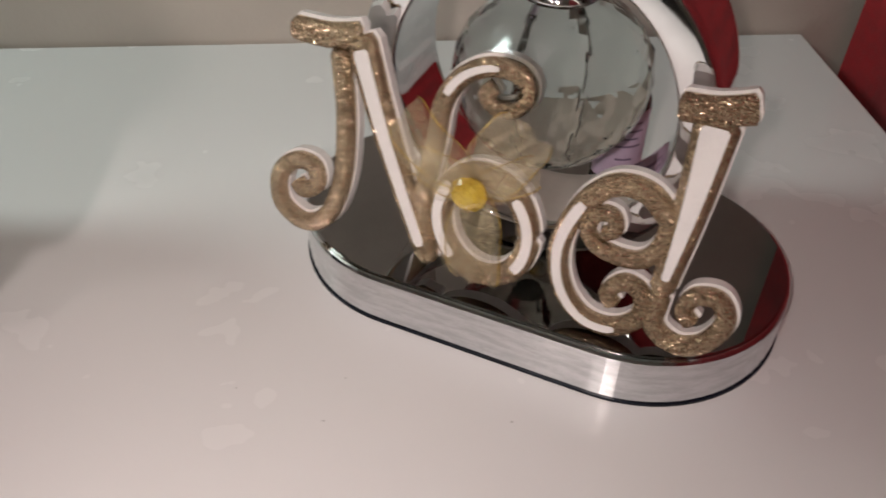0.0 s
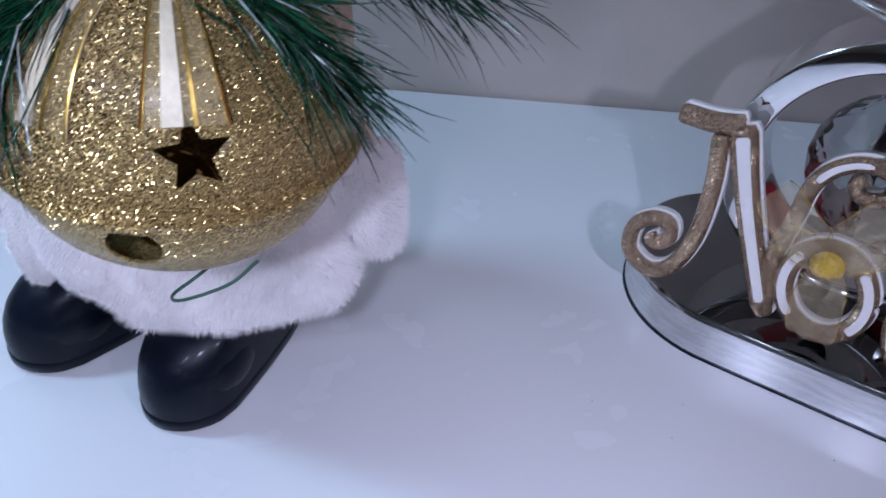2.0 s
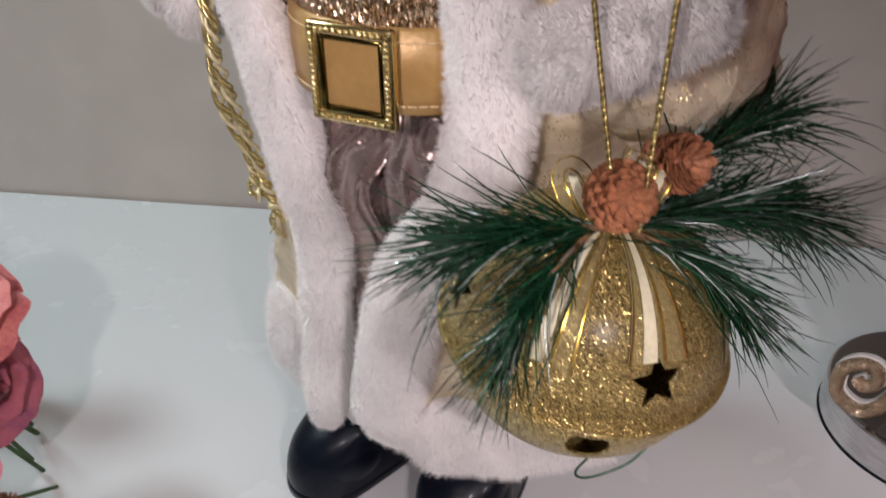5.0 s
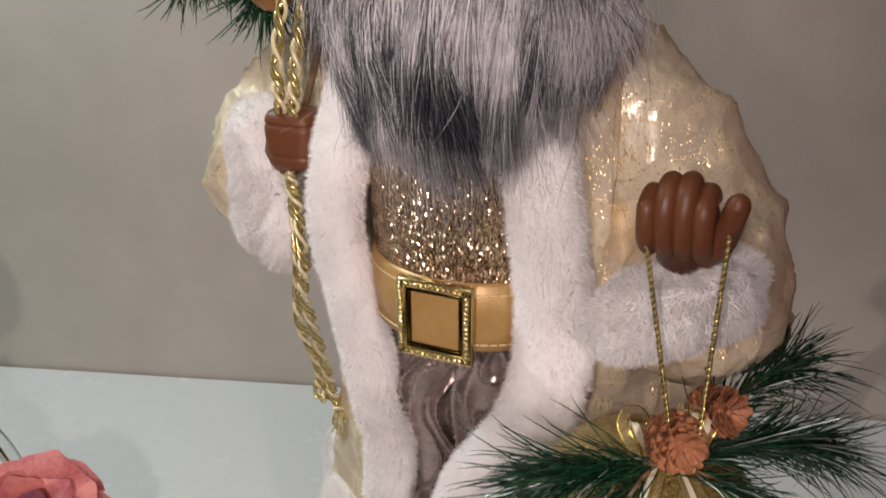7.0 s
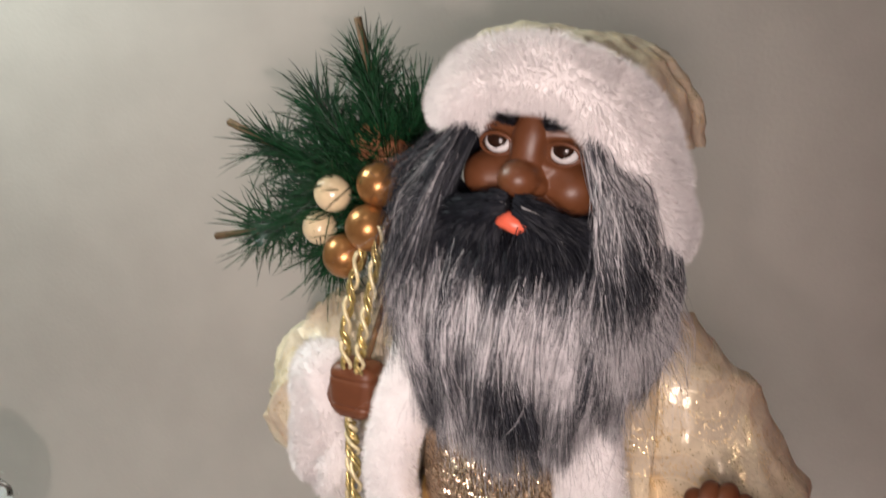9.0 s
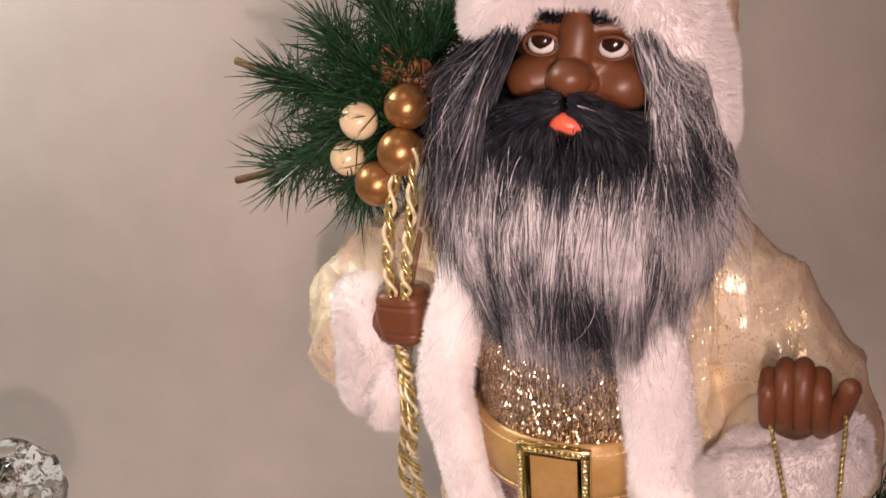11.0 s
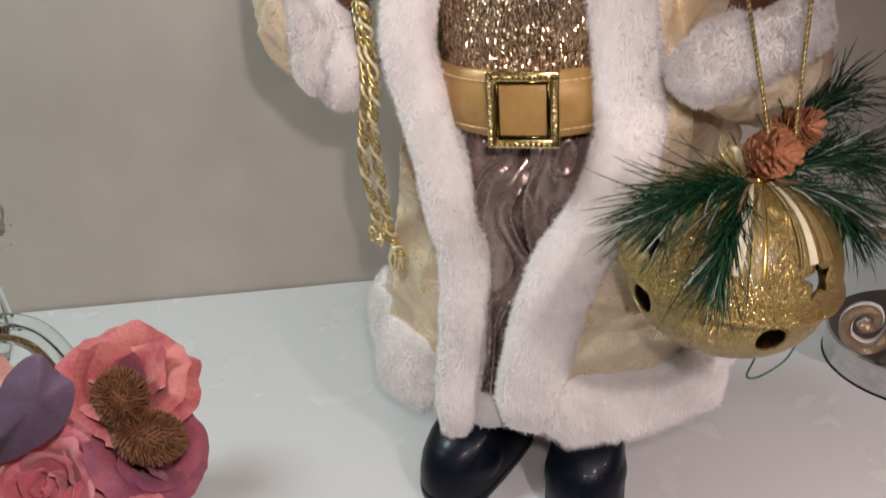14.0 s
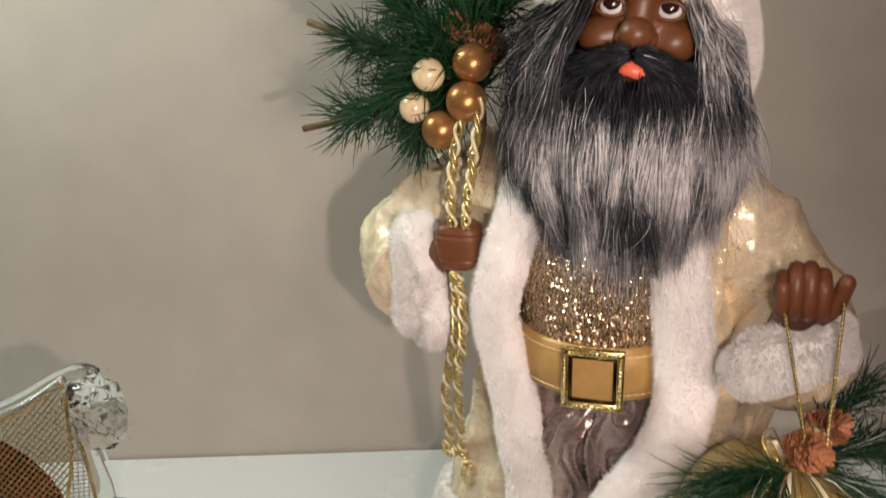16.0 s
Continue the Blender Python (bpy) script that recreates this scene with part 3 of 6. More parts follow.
def capsule(a, b, ra, rb, n=12, turns=7):
    A, B = np.array(a, float), np.array(b, float)
    d = (B - A) / np.linalg.norm(B - A)
    pts, rad = [], []
    for t in np.linspace(0.05, 1, turns):
        pts.append(A - d * ra * math.cos(t * math.pi / 2))
        rad.append(ra * math.sin(t * math.pi / 2))
    for t in np.linspace(1, 0.05, turns):
        pts.append(B + d * rb * math.cos(t * math.pi / 2))
        rad.append(rb * math.sin(t * math.pi / 2))
    v, f = tube(pts, rad, n)
    return v, [tuple(q) for q in f]


def doll():
    s = Skin()
    # boots
    for x, turn in ((0.0475, -5), (-0.026, -27)):
        m = pose(x, -0.007, 0, 0, 0, turn) @ Matrix.Translation((0, 0.007, 0)) @ Matrix.Diagonal((1.02, 1.24, 1.05, 1))

        def place(v):
            return np.array([m @ Vector(p) for p in v])
        def upper(u, w):
            a = 2 * math.pi * u
            zz = 0.006 + 0.050 * w
            back = max(0.0, (w - 0.30) / 0.70)
            front = -0.041 * math.sqrt(max(0.0, 1 - (w / 0.80) ** 2.6)) if w < 0.80 else 0.0
            front = min(front, -0.004)
            rear = 0.041 - 0.006 * back
            cy, ry = (front + rear) / 2, (rear - front) / 2
            rx = 0.0245 * (1 - 0.25 * w ** 2)
            c, d = math.cos(a), math.sin(a)
            taper = 1.0 - 0.30 * min(1.0, max(0.0, (d + 0.30) / 0.9)) ** 0.8
            round_y = math.copysign(min(rx, ry) * abs(d) + max(0.0, ry - rx) * min(1.0, abs(d) / 0.4), d)
            p = Vector((rx * taper * c, cy + round_y, zz))
            return np.array(p)
        v, q = sheet(upper, 40, 26, True)
        s.add(place(v), q, BLACK_RUBBER)
        v, f = lathe([(0.0001, 0), (0.94, 0), (1.0, 0.0015), (1.0, 0.0062), (0.96, 0.0075), (0.0001, 0.0075)], 40)
        v = [(a * 0.0249 * (1 - 0.30 * min(1.0, max(0.0, (b + 0.30) / 0.9)) ** 0.8), math.copysign(0.0249 * abs(b) + 0.0166 * min(1.0, abs(b) / 0.4), b), c) for a, b, c in v]
        s.add(place(v), f, BLACK_RUBBER)
        # rounded toe cap, then the shaft
        v, q = ball((0, -0.0155, 0.0195), (0.0244, 0.0232, 0.0205), 40, 24)
        s.add(place([(a, b, max(0.004, c)) for a, b, c in v]), q, BLACK_RUBBER)
        v, f = lathe([(0.0195, 0.028), (0.0200, 0.05), (0.022, 0.075), (0.0001, 0.076)], 30)
        s.add(place([(a, b + 0.017, c) for a, b, c in v]), f, BLACK_RUBBER)
        for k in range(3):
            for side in (-1, 1):
                v, f = lathe([(0.0001, -0.0006), (0.0012, -0.0004), (0.0013, 0.0002), (0.0001, 0.0008)], 8)
                s.add(place([(a + side * 0.004, -0.014 + 0.007 * k + b, 0.0455 + 0.003 * k + c) for a, b, c in v]), f, BLACK_RUBBER)
    # trousers of crumpled satin
    for x0, x1, salt in ((-0.001, -0.012, 0.0), (0.034, 0.042, 7.0)):
        C = spline([(x0, -0.011, 0.262), (x0 - 0.002, -0.010, 0.20), ((x0 + x1) / 2, -0.002, 0.13), (x1, 0.006, 0.055)], 160)

        def leg(u, w):
            c = C[round(w * 159)]
            a = 2 * math.pi * u
            q = Vector((math.cos(a) * 0.9, math.sin(a) * 0.9, w * 3.2 + salt))
            ph = 3.3 * a + 3.2 * w + salt + 3.4 * noise.noise(q * 1.2)
            crease = (1 - abs(math.sin(ph))) ** 3.0 * 0.0080 + math.exp(-(math.sin(1.6 * ph + 5 * w + 2 * noise.noise(q * 2.0)) / 0.17) ** 2) * 0.0024
            r = 0.0215 - 0.003 * w + crease
            return np.array((c[0] + r * math.cos(a), c[1] + r * math.sin(a), c[2]))
        v, q = sheet(leg, 260, 160, True)
        s.add(v, q, SATIN)
        ring = [(x1 + 0.024 * math.cos(a), 0.006 + 0.026 * math.sin(a), 0.058) for a in np.linspace(0, 2 * math.pi, 26)]
        fur_strip(s, ring, [(math.cos(a), math.sin(a), 0) for a in np.linspace(0, 2 * math.pi, 26)], 0.024, 0.010, 2500)
    # shirt of wrinkled lame, belt
    def shirt(u, w):
        a = 2 * math.pi * u
        z = 0.246 + 0.13 * w
        r = 0.047 + 0.004 * math.sin(w * 3.0)
        p = (0.0195 + r * math.cos(a), -0.004 + r * math.sin(a), z)
        k = 1 + wob(p, 170, 0.02) + wob(p, 420, 0.014)
        return np.array((0.0195 + r * k * math.cos(a), -0.004 + r * k * math.sin(a), z))
    v, q = sheet(shirt, 150, 70, True)
    s.add(v, q, LAME)
    v, f = lathe([(0.0495, 0.2440), (0.0512, 0.2450), (0.0520, 0.2600), (0.0514, 0.2745), (0.0497, 0.2755)], 72)
    s.add([(a + 0.0195, b - 0.004, c) for a, b, c in v], f, LEATHER)
    for z in (0.2482, 0.2708):
        for a in np.arange(-math.pi, 0, 0.075):
            c = np.array((0.0195 + 0.0519 * math.cos(a), -0.004 + 0.0519 * math.sin(a), z))
            t = np.array((-math.sin(a), math.cos(a), 0)) * 0.0013
            v, f = capsule(c - t, c + t, 0.00042, 0.00042, 6, 3)
            s.add(v, f, STITCH)
    # buckle with its beaded rim
    bc = np.array((0.0195, -0.0585, 0.2590))
    w, h = 0.0146, 0.0156
    for sx, sz, lx, lz in ((0, 1, w, 0.0021), (0, -1, w, 0.0021), (1, 0, 0.0021, h), (-1, 0, 0.0021, h)):
        bm = box_bm((2 * lx + (0.0042 if sx == 0 else 0), 0.004, 2 * lz), tuple(bc + np.array((sx * w, 0, sz * h))), 0.0008, 2)
        bm.verts.index_update()
        s.add([x.co[:] for x in bm.verts], [[y.index for y in x.verts] for x in bm.faces], PALE_GOLD)
        bm.free()
        for k in np.linspace(-1, 1, 13 if sz else 15):
            p = bc + np.array((sx * w + (k * w if sz else 0), -0.0026, sz * h + (k * h if sx else 0)))
            v, q = ball(p, (0.00125, 0.0011, 0.00125), 8, 6)
            s.add(v, q, PALE_GOLD)
    for sx, sz, lx, lz in ((0, 1, w * 0.8, 0.0009), (0, -1, w * 0.8, 0.0009), (1, 0, 0.0009, h * 0.82), (-1, 0, 0.0009, h * 0.82)):
        bm = box_bm((2 * lx, 0.0034, 2 * lz), tuple(bc + np.array((sx * w * 0.80, 0.0002, sz * h * 0.82))), 0.0004, 1)
        bm.verts.index_update()
        s.add([x.co[:] for x in bm.verts], [[y.index for y in x.verts] for x in bm.faces], BEVEL)
        bm.free()
    bm = box_bm((0.026, 0.002, 0.028), tuple(bc + np.array((0, 0.001, 0))), 0.0005)
    bm.verts.index_update()
    s.add([x.co[:] for x in bm.verts], [[y.index for y in x.verts] for x in bm.faces], LEATHER)
    bm.free()
    # robe: one sheet round the back, open at the front
    zin = [0.058, 0.10, 0.163, 0.2137, 0.25, 0.33, 0.388]
    xr = [0.012, 0.017, 0.031, 0.055, 0.058, 0.056, 0.045]
    zl = [0.036, 0.085, 0.12, 0.16, 0.20, 0.235, 0.262, 0.29, 0.325, 0.36, 0.388]
    xl = [-0.033, -0.029, -0.021, -0.0185, -0.022, -0.0255, -0.033, -0.033, -0.025, -0.018, -0.012]

    def hem_rise(u):
        return 0.036 * math.exp(-((u - 0.25) / 0.11) ** 2) + 0.012 * math.exp(-((u - 0.80) / 0.09) ** 2) - 0.010 * math.exp(-((u - 1.0) / 0.05) ** 2)

    def robe(u, w):
        low = 0.064 + hem_rise(u)
        z = low + (0.388 - low) * w
        a, b = robe_th(np.interp(z, zin, xr), z), robe_th(np.interp(z, zl, xl), z) + 2 * math.pi
        return robe_at(a + (b - a) * u, z)
    v, q = sheet(robe, 240, 130)
    s.add(v, q, BROCADE)
    # fur edges of the robe
    def front(zs, xs, lift):
        P, Q = [], []
        for z in np.linspace(zs[0] + 0.004, zs[-1], 46):
            x = np.interp(z, zs, xs)
            th = robe_th(x, z)
            p = robe_at(th, z, 0.003)
            P.append((p[0], min(p[1], -0.030 + 0.008 * (lift < 0.0025) * (z < 0.24)) - lift, p[2]))
            Q.append((0.3 * math.sin(th), -1, 0.1))
        return np.array(P), Q
    P, Q = front(zl, xl, 0.002)
    P = spline(P[::4], 46)
    fur_strip(s, P, Q, 0.0265, 0.017, 46000)
    P, Q = front(zin, xr, 0.003)
    P = spline(P[::4], 46)
    fur_strip(s, P, Q, np.interp(np.linspace(0, 1, 46), [0, 0.3, 0.5, 1], [0.036, 0.036, 0.032, 0.027]), 0.018, 46000)
    P, Q = [], []
    a, b = robe_th(0.020, 0.075), robe_th(-0.040, 0.075) + 2 * math.pi
    for u in np.linspace(0, 1, 110):
        th = a + (b - a) * u
        P.append(robe_at(th, 0.076 + hem_rise(u), 0.001))
        Q.append((math.sin(th), -math.cos(th), 0.1))
    fur_strip(s, P, Q, np.interp(np.linspace(0, 1, 110), [0, 0.8, 0.93, 1], [0.046, 0.050, 0.062, 0.05]), 0.014, 95000, 0.0034)
    # sleeves, cuffs and fists
    v, q = limb([(0.056, -0.004, 0.352), (0.081, 0.000, 0.338), (0.107, -0.002, 0.306), (0.121, -0.025, 0.280), (0.116, -0.050, 0.280), (0.1145, -0.064, 0.286)], [0.031, 0.030, 0.031, 0.032, 0.027, 0.010], 80, 0.0026)
    s.add(v, q, BROCADE)
    v, q = limb([(0.116, -0.012, 0.275), (0.131, -0.018, 0.266), (0.136, -0.034, 0.265)], [0.022, 0.023, 0.018], 70, 0.002)
    s.add(v, q, BROCADE)
    ring, outs = [], []
    for t in np.linspace(0, 2 * math.pi, 40):
        d = np.array((0.0220 * math.cos(t), 0.006 * math.sin(t), 0.0050 * math.sin(t) + 0.0120 * math.cos(t)))
        ring.append(np.array((0.1135, -0.067, 0.2890)) + d)
        outs.append(d / np.linalg.norm(d) + np.array((0, -0.5, 0)))
    fur_strip(s, ring, outs, 0.020, 0.018, 30000, 0.0028, (0, -0.1, -0.3), 0.0025)
    v, q = limb([(-0.020, 0.002, 0.352), (-0.062, 0.012, 0.343), (-0.097, 0.020, 0.318), (-0.108, 0.009, 0.301), (-0.096, -0.006, 0.291), (-0.084, -0.016, 0.2915)], [0.032, 0.029, 0.025, 0.026, 0.027, 0.012], 80, 0.0042)
    s.add(v, q, BROCADE)
    ring, outs = [], []
    for t in np.linspace(0, 2 * math.pi, 40):
        d = np.array((0.010 * math.cos(t) + 0.006 * math.sin(t) * -1, -0.006 * math.cos(t), 0.0315 * math.sin(t)))
        ring.append(np.array((-0.0865, -0.016, 0.2915)) + d)
        outs.append(d / np.linalg.norm(d) + np.array((0.3, -0.4, 0)))
    fur_strip(s, ring, outs, 0.028, 0.021, 18000, 0.0034, (0, -0.1, -0.3), 0.0025)
    P = spline([(-0.0905, -0.0205, 0.258), (-0.0880, -0.0245, 0.290), (-0.0865, -0.0225, 0.324)], 24)
    fur_strip(s, P, [(0.2, -1, 0)] * 24, 0.030, 0.014, 16000, 0.0032, (0, -0.1, -0.3), 0.0025)
    P = spline([(0.089, -0.0740, 0.2790), (0.1135, -0.0800, 0.2895), (0.138, -0.0740, 0.3020)], 24)
    fur_strip(s, P, [(0, -1, 0.3)] * 24, 0.023, 0.013, 18000, 0.0028, (0, -0.1, -0.3), 0.0025)
    # raised fist: four curled fingers side by side over a palm, and an upright thumb
    for x, top, wide in ((0.1046, 0.3352, 0.0031), (0.1100, 0.3392, 0.0034), (0.1158, 0.3398, 0.0035), (0.1214, 0.3370, 0.0034)):
        v, q = limb([(x + 0.0008, -0.0745, top - 0.0060), (x + 0.0003, -0.0795, top - 0.0030), (x, -0.0850, top - 0.0050), (x, -0.0876, 0.3285), (x + 0.0004, -0.0868, 0.3195), (x + 0.0010, -0.0815, 0.3150), (x + 0.0012, -0.0760, 0.3160)],
                    [wide * 0.9, wide, wide * 1.04, wide * 1.02, wide, wide * 0.95, wide * 0.8], 28, 0.0001)
        s.add(v, q, HAND)
    v, q = ball((0.1135, -0.0790, 0.3255), (0.0122, 0.0070, 0.0120), 32, 24)
    s.add(v, q, HAND)
    v, q = limb([(0.1215, -0.0790, 0.3140), (0.1262, -0.0815, 0.3195), (0.1292, -0.0835, 0.3270), (0.1306, -0.0845, 0.3330), (0.1308, -0.0848, 0.3348)], [0.0052, 0.0050, 0.0038, 0.0037, 0.0022], 28, 0.0001)
    s.add(v, q, HAND)
    s.add(*capsule((0.1306, -0.0846, 0.3325), (0.1306, -0.0846, 0.3330), 0.0036, 0.0035, 16), HAND)
    v, q = limb([(0.116, -0.074, 0.320), (0.115, -0.060, 0.305), (0.114, -0.050, 0.290)], [0.0098, 0.0098, 0.011], 20, 0.0003)
    s.add(v, q, HAND)
    # the fist round the cord: a rounded block with grooves between the fingers
    def fist(u, w):
        a, b = 2 * math.pi * u, math.pi * (w - 0.5) * 0.998
        ca, sa, cb, sb = (math.copysign(abs(x) ** 0.52, x) for x in (math.cos(a), math.sin(a), math.cos(b), math.sin(b)))
        groove = sum(math.exp(-((sb - g) / 0.055) ** 2) for g in (-0.47, 0.02, 0.50))
        k = 1 - 0.06 * groove
        return np.array((-0.0600 + 0.0122 * ca * cb * k * (1 + 0.10 * sb), -0.0315 + 0.0105 * sa * cb * k, 0.3213 + 0.0142 * sb))
    v, q = sheet(fist, 60, 90, True)
    s.add(v, q, HAND)
    v, q = limb([(-0.066, -0.026, 0.318), (-0.078, -0.018, 0.306), (-0.090, -0.010, 0.294)], [0.0105, 0.0110, 0.012], 20, 0.0003)
    s.add(v, q, HAND)
    head(s)
    ob = s.build("bearded_doll")
    ob.matrix_world = DOLL
    return tagged(ob, "bearded doll in cream brocade robe, white plush edges, black boots", "doll")


HEAD = pose(0.0361, -0.0395, 0.4475, 0, 5.3, 0)


def head(s):
    def put(v):
        return np.array([HEAD @ Vector(p) for p in v])
    # forehead and jaw, bridge and bulb of the nose, its wings, cheeks, upper lip
    forms = [((0, 0, 0), (0.0290, 0.0385, 0.047)), ((0, -0.0340, 0.002), (0.0066, 0.0066, 0.0130)), ((0, -0.0415, -0.0082), (0.0076, 0.0080, 0.0066)),
             ((-0.0052, -0.0365, -0.0105), (0.0044, 0.0056, 0.0042)), ((0.0052, -0.0365, -0.0105), (0.0044, 0.0056, 0.0042)),
             ((-0.0158, -0.0255, -0.0115), (0.0112, 0.0122, 0.0100)), ((0.0158, -0.0255, -0.0115), (0.0112, 0.0122, 0.0100)),
             ((0, -0.034, -0.0215), (0.0150, 0.0090, 0.0090)), ((-0.0115, -0.0270, 0.0085), (0.0110, 0.0080, 0.0050)), ((0.0115, -0.0270, 0.0085), (0.0110, 0.0080, 0.0050))]
    X, Z = np.meshgrid(np.linspace(-0.0288, 0.0288, 150), np.linspace(-0.040, 0.036, 190))
    H = np.full(X.shape, -0.02)
    for c, r in forms:
        k = 1 - ((X - c[0]) / r[0]) ** 2 - ((Z - c[2]) / r[2]) ** 2
        h = np.where(k > 0, -c[1] + r[1] * np.sqrt(np.maximum(k, 0)), -0.05)
        soft = 0.0050
        t = np.clip(0.5 + 0.5 * (h - H) / soft, 0, 1)
        H = H * (1 - t) + h * t + soft * t * (1 - t)
    for e in (-1, 1):
        H -= 0.0030 * np.exp(-((X - 0.0125 * e) / 0.0060) ** 4 - ((Z - 0.0018) / 0.0042) ** 4)
        H -= 0.0014 * np.exp(-((X - 0.0042 * e) / 0.0016) ** 2 - ((Z + 0.0150) / 0.0012) ** 2)
    v = np.stack([X, -H, Z], 2).reshape(-1, 3)
    i, j = np.meshgrid(np.arange(149), np.arange(189))
    k = (j * 150 + i).ravel()
    s.add(put(v), np.stack([k, k + 1, k + 151, k + 150], 1), SKIN)
    v, q = ball((0, 0.0105, -0.010), (0.0400, 0.0370, 0.038), 40, 28)
    s.add(put(v), q, GREY[0])
    for e in (-1, 1):
        c = Vector((0.0125 * e, -0.0322, 0.0018))
        v, q = ball(c, (0.0056, 0.0044, 0.0040), 28, 20)
        s.add(put(v), q, EYE_WHITE)
        v, q = ball(c + Vector((0.0000, -0.0025, 0.0011)), (0.0039, 0.0022, 0.0037), 24, 16)
        s.add(put(v), q, EYE_DARK)
        for way, rad in ((1, 0.0008), (-1, 0.0006)):
            lid = [c + Vector((0.0063 * math.cos(t), -0.0026 - 0.0012 * math.sin(t), way * 0.0039 * math.sin(t))) for t in np.linspace(0.0, math.pi, 16)]
            v, f = tube(lid, rad, 8)
            s.add(put(v), f, SKIN)
        brow = [Vector((e * x, y, z)) for x, y, z in ((0.0052, -0.0385, 0.0122), (0.0085, -0.0375, 0.0130), (0.0130, -0.0350, 0.0134), (0.0185, -0.0310, 0.0130))]
        v, f = tube(spline(brow, 16), np.interp(np.linspace(0, 1, 16), [0, 0.15, 0.5, 1], [0.0028, 0.0033, 0.0033, 0.0026]), 10)
        s.add(put(v), f, BLACK_HAIR)
        n = 320
        t = rng.random(n)
        P0 = np.array(spline(brow, 60))[(t * 59).astype(int)] + rng.normal(0, 1, (n, 3)) * np.array((0.0006, 0.0006, 0.0017)) + np.array((0, -0.0015, 0))
        P1 = P0 + np.stack([e * rng.uniform(0.002, 0.004, n), np.full(n, 0.0004), rng.normal(0.0008, 0.0008, n)], 1)
        strands(s, curve3(put(P0), put(P0 * 0.7 + P1 * 0.3), put(P0 * 0.3 + P1 * 0.7), put(P1), 4), 0.00022, np.zeros((n, 4), int))
    # lip and moustache
    v, q = ball((0.0010, -0.0462, -0.0240), (0.0062, 0.0038, 0.0036), 24, 14)
    V = np.array(v)
    V[:, 2] += 0.0012 * np.exp(-((V[:, 0] + 0.001) / 0.003) ** 2)
    s.add(put(V), q, LIP)
    for e in (-1, 1):
        path = [Vector((0.0005 * e, -0.0455, -0.0165)), Vector((0.010 * e, -0.0445, -0.0190)), Vector((0.020 * e, -0.0385, -0.0235)), Vector((0.029 * e, -0.030, -0.0250))]
        v, f = tube(spline(path, 20), np.interp(np.linspace(0, 1, 20), [0, 0.4, 1], [0.0032, 0.0047, 0.0024]), 12)
        s.add(put(v), f, BLACK_HAIR)
    hairs(s, put)
    hat(s)


def strands(s, P, width, tones):
    """P: (count, steps, 3) paths of hairs; tones: material index for each hair and step."""
    n, m, _ = P.shape
    side_x = np.interp(P[:, :, 2], [0.385, 0.41, 0.44, 0.46], [0.096, 0.086, 0.079, 0.075])
    P[:, :, 0] = np.where(P[:, :, 0] > side_x, side_x + (P[:, :, 0] - side_x) * 0.15, P[:, :, 0])
    T = np.gradient(P, axis=1)
    side = np.cross(T, rng.normal(0, 1, (n, 1, 3)) + np.array((0, -1.5, 0)))
    side /= np.linalg.norm(side, axis=2)[:, :, None] + 1e-12
    wd = width * np.linspace(1, 0.12, m)[None, :, None]
    V = np.stack([P + side * wd, P - side * wd], axis=2).reshape(-1, 3)
    base = (np.arange(n) * m * 2)[:, None] + (np.arange(m - 1) * 2)[None]
    Q = np.stack([base, base + 1, base + 3, base + 2], axis=2).reshape(-1, 4)
    s.add(V, Q, (GREY, tones[:, :m - 1].ravel()))


def curve3(a, b, c, d, m):
    t = np.linspace(0, 1, m)[None, :, None]
    a, b, c, d = (x[:, None, :] for x in (a, b, c, d))
    return a * (1 - t) ** 3 + 3 * b * t * (1 - t) ** 2 + 3 * c * t * t * (1 - t) + d * t ** 3


def tone(P, s_, salt):
    """Charcoal at the roots, bands of silver and charcoal lower down, uneven from lock to lock."""
    z = P[:, :, 2]
    lock = np.array([noise.noise(Vector((x * 9 + salt, salt, 0))) for x in s_])[:, None]
    patch = np.array([[noise.noise(Vector((x * 5, h * 26, salt))) for h in row] for x, row in zip(s_, z)])
    fine = rng.normal(0, 0.26, (len(s_), 1)) + 0.16 * np.sin(np.round(s_ * 150) * 1.9)[:, None]
    wave = np.sin((z - 0.373 + 0.020 * lock + 0.006 * np.sin(9 * s_)[:, None]) * 115)
    light = 0.42 + 0.28 * wave * np.clip((0.425 - z) / 0.02, 0.25, 1) + 0.22 * lock + 0.50 * patch + 0.32 * s_[:, None] + fine - 0.20 * (np.abs(s_)[:, None] > 0.7) - 2.0 * np.clip((z - 0.406) / 0.022, 0, 1) * np.clip(1.0 - np.abs(s_)[:, None] / 0.75, 0, 1)
    return np.where(light > 0.62, 2, np.where(light > 0.36, 3, np.where(light > 0.08, 1, 0))).astype(int)


